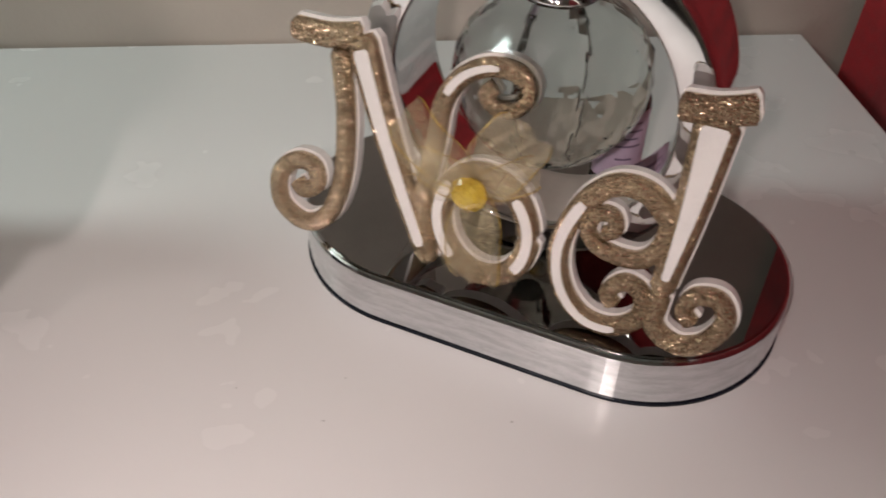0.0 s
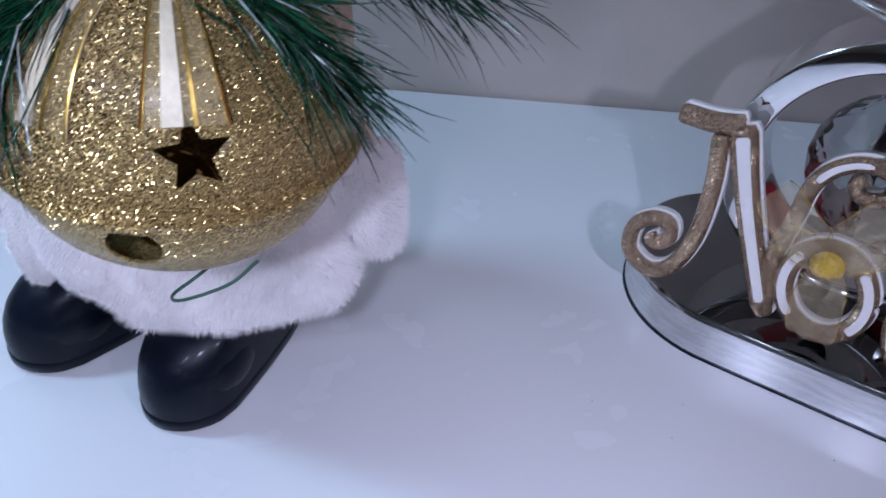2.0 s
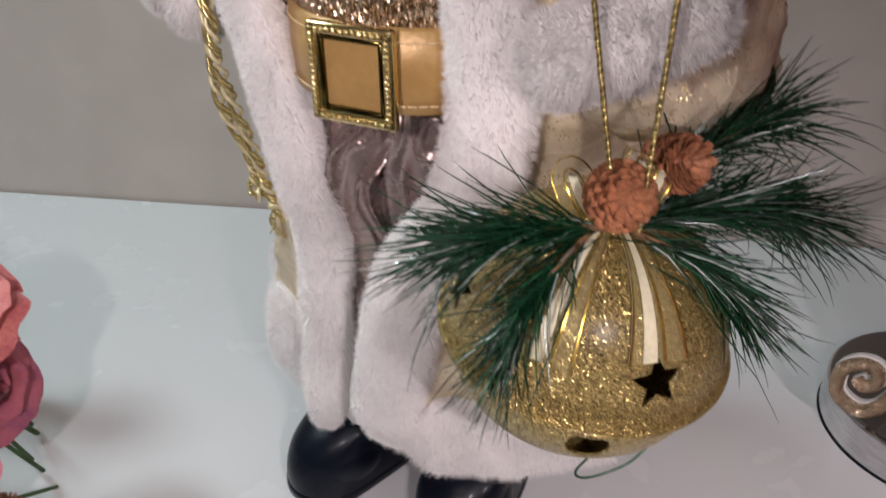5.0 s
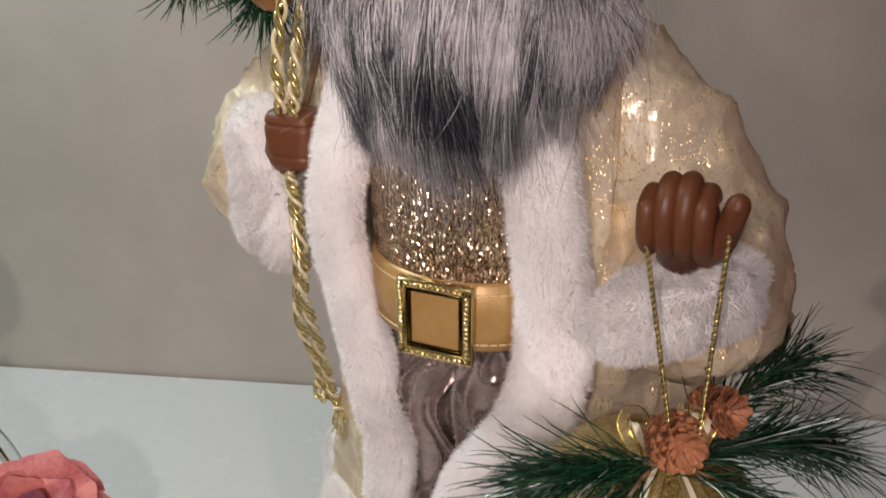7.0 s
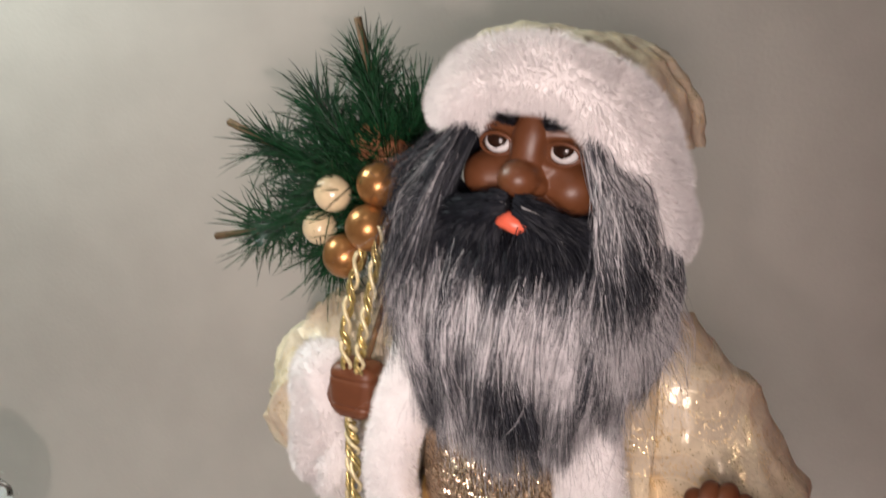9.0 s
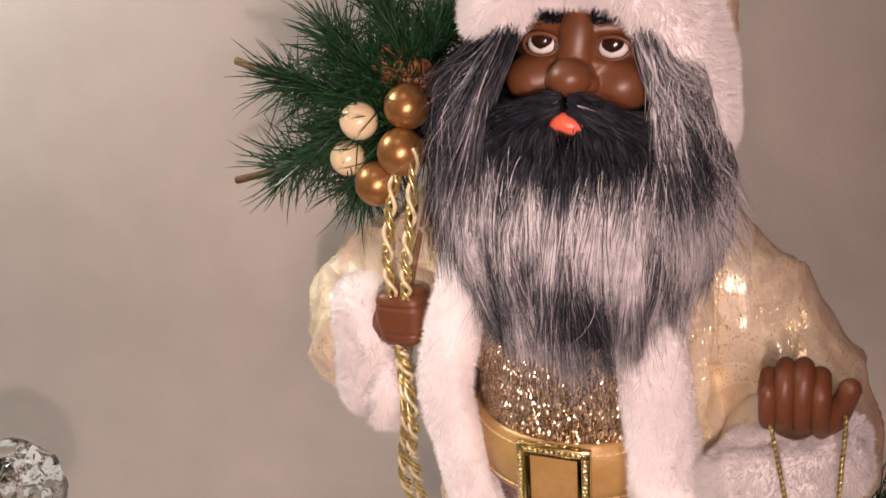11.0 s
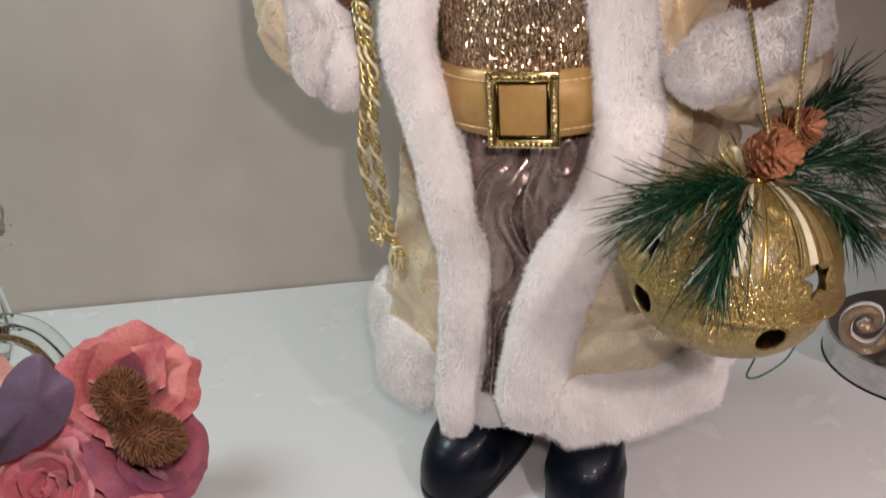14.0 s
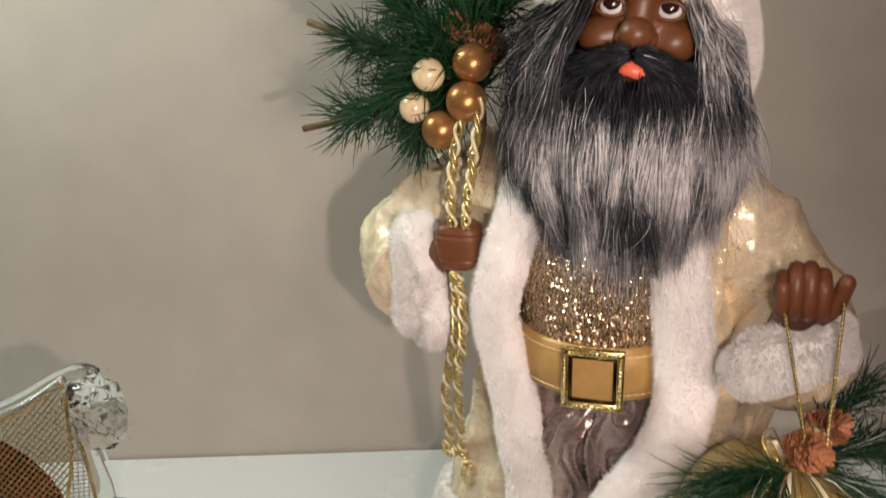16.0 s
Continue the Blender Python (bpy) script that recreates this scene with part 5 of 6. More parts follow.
    for az, drop, w in ((radians(-67), 0.56, 0.0200), (radians(-110), 0.44, 0.0190)):
        p, o = over(az, drop)
        strip(p, o, np.linspace(0.006, w, 26), RIBBON, "ribbon_tail", b, "cream ribbon with gold edges", 0.0003, GOLD_THREAD).matrix_basis = TIP
    for sx, lift in ((-1, 0.010), (1, 0.016), (0.6, 0.020)):
        loop = spline([(0, -0.002, 0.045), (0.008 * sx, -0.010, 0.056 + lift * 0.4), (0.012 * sx, -0.006, 0.060 + lift * 0.7), (0.008 * sx, 0.002, 0.056 + lift * 0.4), (0, 0.004, 0.045)], 26)
        strip(loop, [(0.2, -1, 0.5)] * 26, 0.010, RIBBON, "ribbon_loop", b, "", 0.0003, GOLD_THREAD)
    # pine sprigs
    green = [PINE, PINE_LIGHT, PINE_TINSEL]
    sprig("sprig", b, [(0, -0.010, 0.053), (-0.020, -0.018, 0.056), (-0.034, -0.020, 0.052)], 330, 0.036, 0.24, green, 11, "long glossy green plastic needles", 0.00030)
    sprig("sprig", b, [(0.004, -0.008, 0.053), (0.032, 0.002, 0.056), (0.054, 0.012, 0.050)], 420, 0.042, 0.22, green, 12, "long glossy green plastic needles", 0.00030)
    sprig("sprig", b, [(-0.004, -0.012, 0.052), (-0.015, -0.029, 0.047), (-0.021, -0.038, 0.036)], 260, 0.027, 0.19, green, 13, "long glossy green plastic needles", 0.00030)
    sprig("sprig", b, [(0.008, 0.000, 0.055), (0.030, 0.016, 0.068), (0.044, 0.024, 0.074)], 240, 0.034, 0.30, green, 14, "long glossy green plastic needles", 0.00030)
    sprig("sprig", b, [(0.008, -0.010, 0.053), (0.026, -0.014, 0.048), (0.038, -0.015, 0.038)], 200, 0.032, 0.20, green, 15, "long glossy green plastic needles", 0.00030)
    g = np.random.default_rng(5)
    for k in range(6):
        a = g.uniform(-2.9, -0.2)
        d = np.array((math.cos(a), math.sin(a) * 0.6, -0.1 + 0.5 * g.random()))
        V, F = needles((0, -0.010, 0.05), [d], [0.05 + 0.025 * g.random()], 0.00035, 0.6, 30 + k)
        link("stray_needle", V, F, PINE, b)
    pine_cone(b, Matrix.Translation((0.002, -0.012, 0.066)) @ pose(0, 0, 0, 62, 10, 0), 0.0180, 3)
    pine_cone(b, Matrix.Translation((0.0165, 0.002, 0.0690)) @ pose(0, 0, 0, 45, 42, 0), 0.0160, 4)
    # hanging cord: two strands up to the fist
    for x0, x1, y1 in ((0.002, 0.1062, -0.0905), (0.008, 0.1296, -0.0900)):
        top = inv @ (DOLL @ Vector((x1, y1, 0.3180 if x1 < 0.12 else 0.3250)))
        base = Vector((x0, -0.020, 0.060))
        for ph in (0, math.pi):
            pts = []
            for t in np.linspace(0, 1, 150):
                c = base.lerp(top, t)
                pts.append((c.x + 0.00045 * math.cos(ph + t * 220), c.y + 0.00045 * math.sin(ph + t * 220), c.z))
            link("cord", *tube(pts, 0.0005, 6), DARK_GOLD_CORD if ph == 0 else PALE_CORD, b, "twisted dark gold cord")
    return b


bell()

# ---- glitter word sign leaning on the candle holder ----
LEAN_SIGN = 14.0
SIGN = Matrix.Translation(AX * -0.06 + ACROSS * 0.312 + Vector((0, 0, 0.0262))) @ pose(0, 0, 0, 0, 0, TURN_HOLDER) @ pose(0, 0, 0, -LEAN_SIGN)
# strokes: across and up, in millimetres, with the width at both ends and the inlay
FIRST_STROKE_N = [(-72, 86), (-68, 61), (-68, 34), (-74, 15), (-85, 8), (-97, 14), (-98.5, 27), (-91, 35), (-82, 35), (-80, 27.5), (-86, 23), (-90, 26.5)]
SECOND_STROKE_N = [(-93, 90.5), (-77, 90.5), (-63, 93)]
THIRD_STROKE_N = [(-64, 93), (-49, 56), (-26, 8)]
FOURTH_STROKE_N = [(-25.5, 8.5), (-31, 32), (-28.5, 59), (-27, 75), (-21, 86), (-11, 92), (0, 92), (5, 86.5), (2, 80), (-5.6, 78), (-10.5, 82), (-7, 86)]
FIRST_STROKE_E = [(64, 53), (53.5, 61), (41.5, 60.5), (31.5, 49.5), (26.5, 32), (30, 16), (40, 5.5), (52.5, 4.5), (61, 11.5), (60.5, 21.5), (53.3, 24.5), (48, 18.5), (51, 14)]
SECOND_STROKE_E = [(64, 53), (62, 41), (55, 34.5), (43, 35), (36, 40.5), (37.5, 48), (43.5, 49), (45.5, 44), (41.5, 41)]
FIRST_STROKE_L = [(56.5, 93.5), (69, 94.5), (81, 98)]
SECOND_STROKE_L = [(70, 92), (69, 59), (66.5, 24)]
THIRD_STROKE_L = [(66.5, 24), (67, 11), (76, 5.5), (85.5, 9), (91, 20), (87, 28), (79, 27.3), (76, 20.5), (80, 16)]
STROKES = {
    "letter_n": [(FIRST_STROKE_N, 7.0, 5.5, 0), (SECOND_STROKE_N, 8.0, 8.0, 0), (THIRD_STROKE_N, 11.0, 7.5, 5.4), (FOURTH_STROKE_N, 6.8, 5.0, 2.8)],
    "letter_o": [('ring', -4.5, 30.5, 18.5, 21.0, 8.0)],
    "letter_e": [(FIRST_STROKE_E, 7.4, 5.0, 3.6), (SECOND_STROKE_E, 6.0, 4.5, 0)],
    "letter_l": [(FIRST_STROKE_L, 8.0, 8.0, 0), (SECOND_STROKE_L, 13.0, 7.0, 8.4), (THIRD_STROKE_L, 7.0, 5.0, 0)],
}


def stroke_mesh(path, w0, w1, depth, y0, round_top, n=48):
    """A raised stroke in the sign's plane: x across, z up, -y towards the viewer."""
    C = spline([(x / 1000, z / 1000) for x, z in path], n) if not isinstance(path, np.ndarray) else path
    T = np.gradient(C, axis=0)
    T /= np.linalg.norm(T, axis=1)[:, None]
    S = np.stack([-T[:, 1], T[:, 0]], 1)
    W = np.linspace(w0, w1, len(C)) / 2000
    W[0] *= 0.75
    W[-1] *= 0.6
    sec = [(-1, 0), (-1, 0.45), (-0.8, 0.85), (-0.35, 1.0), (0.35, 1.0), (0.8, 0.85), (1, 0.45), (1, 0)] if round_top else [(-1, 0), (-1, 1), (1, 1), (1, 0)]
    m = len(sec)
    verts, faces = [], []
    for i in range(len(C)):
        for a, h in sec:
            p = C[i] + S[i] * W[i] * a
            verts.append((p[0], y0 - depth * h, p[1]))
    for i in range(len(C) - 1):
        for k in range(m):
            faces.append((i * m + k, i * m + (k + 1) % m, (i + 1) * m + (k + 1) % m, (i + 1) * m + k))
    faces += [tuple(range(m)), tuple((len(C) - 1) * m + k for k in reversed(range(m)))]
    return verts, faces


def word_sign():
    sign = thing("word_sign", SIGN, "champagne glitter word sign with white edges leaning on a chrome ring", "word sign")
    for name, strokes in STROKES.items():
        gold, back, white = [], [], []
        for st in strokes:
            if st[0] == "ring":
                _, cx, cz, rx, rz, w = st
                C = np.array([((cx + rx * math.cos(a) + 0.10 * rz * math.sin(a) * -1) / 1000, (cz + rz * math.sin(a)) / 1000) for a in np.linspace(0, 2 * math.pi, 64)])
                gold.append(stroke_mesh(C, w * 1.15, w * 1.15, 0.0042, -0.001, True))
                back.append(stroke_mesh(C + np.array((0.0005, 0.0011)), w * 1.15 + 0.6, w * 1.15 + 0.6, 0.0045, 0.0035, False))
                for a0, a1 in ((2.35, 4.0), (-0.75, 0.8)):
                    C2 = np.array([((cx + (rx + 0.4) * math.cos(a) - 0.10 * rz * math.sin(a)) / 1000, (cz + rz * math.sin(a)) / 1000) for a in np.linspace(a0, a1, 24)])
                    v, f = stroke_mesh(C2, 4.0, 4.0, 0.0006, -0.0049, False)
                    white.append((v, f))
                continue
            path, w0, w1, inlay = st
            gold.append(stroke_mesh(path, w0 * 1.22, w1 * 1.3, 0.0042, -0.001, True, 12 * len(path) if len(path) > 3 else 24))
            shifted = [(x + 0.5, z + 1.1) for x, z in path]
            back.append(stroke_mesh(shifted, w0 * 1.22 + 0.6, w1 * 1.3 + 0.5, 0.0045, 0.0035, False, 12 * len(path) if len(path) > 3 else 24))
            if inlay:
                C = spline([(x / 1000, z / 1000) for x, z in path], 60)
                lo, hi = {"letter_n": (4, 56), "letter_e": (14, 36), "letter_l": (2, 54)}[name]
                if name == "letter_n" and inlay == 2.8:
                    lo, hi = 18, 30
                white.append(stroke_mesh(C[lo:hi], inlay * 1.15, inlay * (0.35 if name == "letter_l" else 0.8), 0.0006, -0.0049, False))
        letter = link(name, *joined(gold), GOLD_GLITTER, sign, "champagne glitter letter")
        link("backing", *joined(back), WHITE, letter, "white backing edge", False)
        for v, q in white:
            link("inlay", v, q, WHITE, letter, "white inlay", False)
    gem_at = Vector((-0.0080, -0.0110, 0.0475))
    # bow of sheer gold ribbon behind the gem
    def petal(tip, lift, wide, name):
        d = Vector(tip)
        verts, faces = [], []
        nu, nv = 13, 18
        for j in range(nv):
            t = j / (nv - 1)
            for i in range(nu):
                u = i / (nu - 1) - 0.5
                wdt = wide * (0.30 + 0.80 * math.sin(math.pi / 2 * min(1.0, t / 0.45)) - 0.22 * max(0.0, (t - 0.86) / 0.14) ** 2)
                c = d * t
                perp = Vector((-d.z, 0, d.x)).normalized()
                y = -0.006 - lift * math.sin(math.pi * t) + 0.0026 * math.sin(11 * u + 5 * t + 40 * wide * 9) * (0.3 + 0.7 * t)
                p = Vector((gem_at.x, 0, gem_at.z)) + c + perp * (u * wdt) + Vector((0, y, 0))
                verts.append(p[:])
        for j in range(nv - 1):
            for i in range(nu - 1):
                faces.append((j * nu + i, j * nu + i + 1, (j + 1) * nu + i + 1, (j + 1) * nu + i))
        n0 = len(verts)
        verts += [(x, y - 0.0010 - 0.0045 * math.sin(math.pi * (k // nu) / (nv - 1)), z) for k, (x, y, z) in enumerate(verts)]
        faces += [tuple(n0 + k for k in q) for q in faces]
        edge = [j * nu for j in range(nv)], [j * nu + nu - 1 for j in range(nv)]
        bow = link(name, verts, faces, ORGANZA, sign, "sheer gold organza loop")
        for e in edge:
            link("edge_wire", *tube([verts[k] for k in e], 0.00022, 6), GOLD_THREAD, bow)
        return bow
    petal((-0.033, 0, 0.022), 0.006, 0.019, "ribbon_loop")
    petal((-0.026, 0, 0.004), 0.004, 0.014, "ribbon_loop")
    petal((0.017, 0, 0.027), 0.006, 0.022, "ribbon_loop")
    petal((0.022, 0, 0.012), 0.006, 0.012, "ribbon_loop")
    petal((0.005, 0, -0.040), 0.004, 0.020, "ribbon_tail")
    # faceted oval gem
    verts, faces, n = [], [], 12
    for r, y in ((1.0, 0.0), (1.0, -0.0012), (0.72, -0.0034), (0.45, -0.0042)):
        for i in range(n):
            a = 2 * math.pi * (i + (0.5 if r in (0.72,) else 0)) / n
            verts.append((0.0076 * r * math.cos(a), y, 0.0068 * r * math.sin(a)))
    for j in range(3):
        for i in range(n):
            k = (i + 1) % n
            faces += [(j * n + i, j * n + k, (j + 1) * n + i), (j * n + k, (j + 1) * n + k, (j + 1) * n + i)]
    faces += [tuple(range(n - 1, -1, -1)), tuple(3 * n + i for i in range(n))]
    gem = link("gem", verts, faces, AMBER, sign, "faceted amber yellow gem", False)
    gem.location = gem_at + Vector((0, -0.0035, 0))
    foil = link("gem_foil", [(0.0070 * math.cos(a), -0.0002, 0.0062 * math.sin(a)) for a in np.linspace(0, 6.28, 24, endpoint=False)] + [(0.0070 * math.cos(a), 0.0006, 0.0062 * math.sin(a)) for a in np.linspace(0, 6.28, 24, endpoint=False)],
                [tuple(range(23, -1, -1)), tuple(range(24, 48))] + [(i, (i + 1) % 24, 24 + (i + 1) % 24, 24 + i) for i in range(24)], GOLD, gem, "gold foil behind the gem", False)
    foil.location = (0, 0.0008, 0)
    return sign


word_sign()


def oil_bottle():
    dark = glass("brown_bottle_glass", (0.05, 0.02, 0.015), 0.05)
    b = thing("oil_bottle", Matrix.Translation((0.1635, 0.3855, 0.0260)), "small dark glass oil bottle with a lavender paper label", "bottle")
    link("body", *lathe([(0.0001, 0), (0.0112, 0), (0.0118, 0.0012), (0.0118, 0.042), (0.010, 0.047), (0.006, 0.050), (0.006, 0.053), (0.0001, 0.053)], 40), dark, b, "dark glass body")
    label = mat("lavender_paper", (0.62, 0.50, 0.66), 0.5, 0, 0.04, 60)
    n = 40
    pts = [(0.01195 * math.cos(a), 0.01195 * math.sin(a)) for a in np.linspace(-2.9, -0.1, n)]
    verts = [(x, y, z) for z in (0.004, 0.040) for x, y in pts] + [(x * 1.008, y * 1.008, z) for z in (0.004, 0.040) for x, y in pts]
    faces = [(2 * n + i, 2 * n + i + 1, 3 * n + i + 1, 3 * n + i) for i in range(n - 1)] + [(i + 1, i, n + i, n + i + 1) for i in range(n - 1)]
    paper = link("label", verts, faces, label, b, "lavender paper label")
    ink = mat("grey_print", (0.22, 0.16, 0.26), 0.6)
    for row, (z, a0, a1) in enumerate(((0.034, -2.2, -1.0), (0.030, -2.3, -0.95), (0.026, -2.2, -1.1), (0.022, -2.25, -0.95), (0.015, -1.9, -1.25))):
        arc = [(0.01212 * math.cos(a), 0.01212 * math.sin(a)) for a in np.linspace(a0, a1, 14)]
        v = [(x, y, z) for x, y in arc] + [(x, y, z + 0.0012) for x, y in arc]
        link("print_bar", v, [(i, i + 1, 14 + i + 1, 14 + i) for i in range(13)], ink, paper)
    link("cap", *lathe([(0.0001, 0.0502), (0.0088, 0.0502), (0.0090, 0.052), (0.0086, 0.066), (0.0078, 0.0672), (0.0001, 0.0672)], 36), BLACK_RUBBER, b, "black ribbed cap")
    return b


oil_bottle()

# ---- gold cord held in the fist ----
def gold_cord():
    c = thing("gold_cord", DOLL, "twisted gold and cream cord with a knotted end", "cord")

    def plait(path, turns, amp, n=260):
        C = spline([(x, y, z if z > 0.25 else 0.25 - (0.25 - z) * 1.12) for x, y, z in path], n)
        T = np.gradient(C, axis=0)
        T /= np.linalg.norm(T, axis=1)[:, None]
        A = np.cross(T, (0, 1, 0))
        A /= np.linalg.norm(A, axis=1)[:, None]
        B = np.cross(T, A)
        for k, material, r in ((0.0, CREAM_CORD, 0.00105), (2.5, PALE_CORD, 0.00095), (3.8, PALE_CORD, 0.00085)):
            t = np.linspace(0, 2 * math.pi * turns, n) + k
            P = C + A * (amp * np.sin(t))[:, None] + B * (amp * 0.7 * np.cos(t))[:, None]
            link("strand", *tube(P, r, 8), material, c, "gold metallic strand" if material is PALE_CORD else "cream strand")
    plait([(-0.0545, -0.030, 0.402), (-0.0600, -0.034, 0.380), (-0.0625, -0.0385, 0.355), (-0.0615, -0.0400, 0.334)], 3.4, 0.0021)
    plait([(-0.0455, -0.036, 0.405), (-0.0490, -0.038, 0.375), (-0.0520, -0.0410, 0.352), (-0.0535, -0.0420, 0.334)], 3.6, 0.0020)
    plait([(-0.0590, -0.0400, 0.306), (-0.0575, -0.0390, 0.290), (-0.0580, -0.0370, 0.262), (-0.0630, -0.0320, 0.245)], 4.2, 0.0023)
    plait([(-0.0630, -0.0345, 0.306), (-0.0625, -0.0345, 0.290), (-0.0635, -0.0330, 0.265), (-0.0690, -0.0270, 0.246)], 4.0, 0.0021)
    plait([(-0.0690, -0.0270, 0.246), (-0.0745, -0.0200, 0.222), (-0.0775, -0.0040, 0.195), (-0.0800, 0.0040, 0.176)], 4.6, 0.0024)
    plait([(-0.0630, -0.0320, 0.245), (-0.0660, -0.0210, 0.222), (-0.0690, -0.0080, 0.195), (-0.0700, -0.0020, 0.178), (-0.0670, 0.0000, 0.166)], 5.2, 0.0024)
    plait([(-0.0830, 0.0030, 0.178), (-0.0805, 0.0005, 0.171), (-0.0750, -0.0005, 0.172), (-0.0760, 0.0015, 0.179)], 1.6, 0.0022, 120)
    plait([(-0.0690, -0.0020, 0.168), (-0.0635, -0.0025, 0.166), (-0.0640, -0.0010, 0.160), (-0.0700, -0.0005, 0.161)], 1.4, 0.0020, 120)
    g = np.random.default_rng(9)
    for k in range(9):
        x = -0.0675 + g.normal(0, 0.0018)
        link("fringe", *tube(spline([(x, -0.0012, 0.155), (x + g.normal(0, 0.001), -0.0018, 0.148), (x + g.normal(0, 0.002), -0.0015, 0.141)], 10), 0.0007, 6), PALE_CORD if k % 2 else CREAM_CORD, c)
    return c


gold_cord()


# ---- pine spray with berries at the shoulder ----
def pine_spray():
    s = thing("pine_spray", DOLL, "green pine spray with gold and cream berries and bare twigs", "pine spray")
    root = (-0.052, -0.004, 0.405)
    green = [PINE_LIGHT, PINE, PINE_TINSEL]
    tips = [((-0.146, -0.002, 0.439), 1.0), ((-0.150, -0.010, 0.384), 1.0), ((-0.078, 0.004, 0.486), 1.0), ((-0.040, 0.004, 0.480), 0.8), ((-0.108, -0.006, 0.370), 0.8), ((-0.118, 0.002, 0.468), 0.9),
            ((-0.100, -0.022, 0.432), 0.8), ((-0.088, -0.018, 0.452), 0.8), ((-0.122, -0.014, 0.408), 0.8), ((-0.060, -0.010, 0.462), 0.8)]
    for k, (tip, reach) in enumerate(tips):
        R, T = np.array(root), np.array(tip)
        mid = (R + T) / 2 + np.array((0, -0.006, 0.004))
        sprig("sprig", s, [R, mid, R + (T - R) * 0.80 * reach], 430, 0.031, 0.42, [PINE_LIGHT, PINE, PINE_TINSEL][:2] + [PINE_LIGHT], 50 + k, "soft green needles", 0.00042, 0.8, 0.05)
        if k < 3:
            d = (T - R) / np.linalg.norm(T - R)
            link("bare_twig", *tube([T - d * 0.040, T - d * 0.016, T + d * 0.012], [0.0016, 0.0019, 0.0021], 8), BARK, s, "bare brown twig end")
    pearl = mat("cream_berry_lacquer", (0.78, 0.62, 0.38), 0.18, 0, 0.06, 40, coat=0.5)
    bronze = mat("bronze_berry_lacquer", (0.40, 0.19, 0.065), 0.32, 0.65, 0.12, 60)
    for p, r, m, word in (((-0.0705, -0.026, 0.3855), 0.0108, bronze, "satin bronze berry"), ((-0.0545, -0.031, 0.4020), 0.0110, bronze, "satin bronze berry"), ((-0.0525, -0.025, 0.4215), 0.0105, bronze, "satin bronze berry"),
                          ((-0.0765, -0.027, 0.4155), 0.0090, pearl, "glossy cream berry"), ((-0.0865, -0.023, 0.3970), 0.0086, pearl, "glossy cream berry")):
        v, q = ball(p, (r, r, r), 36, 24)
        berry = link("berry", v, q, m, s, word)
        link("berry_stem", *tube(spline([p, tuple((np.array(p) + np.array(root)) / 2 + np.array((0, 0.008, 0))), root], 12), 0.0008, 6), BARK, s)
    link("stem", *tube(spline([root, (-0.050, -0.012, 0.380), (-0.056, -0.020, 0.350), (-0.057, -0.028, 0.335)], 20), 0.0016, 8), BARK, s, "brown stem down to the fist")
    for x, z in ((-0.048, 0.428), (-0.060, 0.436)):
        pine_cone(s, Matrix.Translation((x, -0.008, z)) @ pose(0, 0, 0, 60, -20, 0), 0.020, int(x * -1000))
    return s


pine_spray()


# ---- silk roses beside a glass sleigh ----
CORAL = mat("coral_silk", (0.76, 0.25, 0.22), 0.7, 0, 0.2, 60, 0.12, 260, second=(0.56, 0.11, 0.13), sheen=0.3)
PINK = mat("pink_silk", (0.90, 0.34, 0.37), 0.7, 0, 0.2, 50, 0.12, 260, second=(0.78, 0.20, 0.25), sheen=0.3)
PEACH = mat("peach_silk", (0.80, 0.42, 0.33), 0.7, 0, 0.12, 50, 0.15, 500, second=(0.72, 0.32, 0.27), sheen=0.3)
MAUVE = mat("mauve_silk", (0.50, 0.13, 0.16), 0.7, 0, 0.3, 60, 0.15, 500, second=(0.34, 0.09, 0.17), sheen=0.3)
WINE = mat("wine_silk", (0.14, 0.008, 0.015), 0.7, 0, 0.3, 60, 0.15, 500)
LILAC = mat("lilac_felt", (0.21, 0.13, 0.20), 0.95, 0, 0.12, 80, 0.2, 900)
TEASEL = mat("teasel_brown", (0.27, 0.12, 0.055), 0.7, 0, 0.35, 200)
STEM = mat("stem_green", (0.06, 0.12, 0.03), 0.6, 0, 0.2, 90)


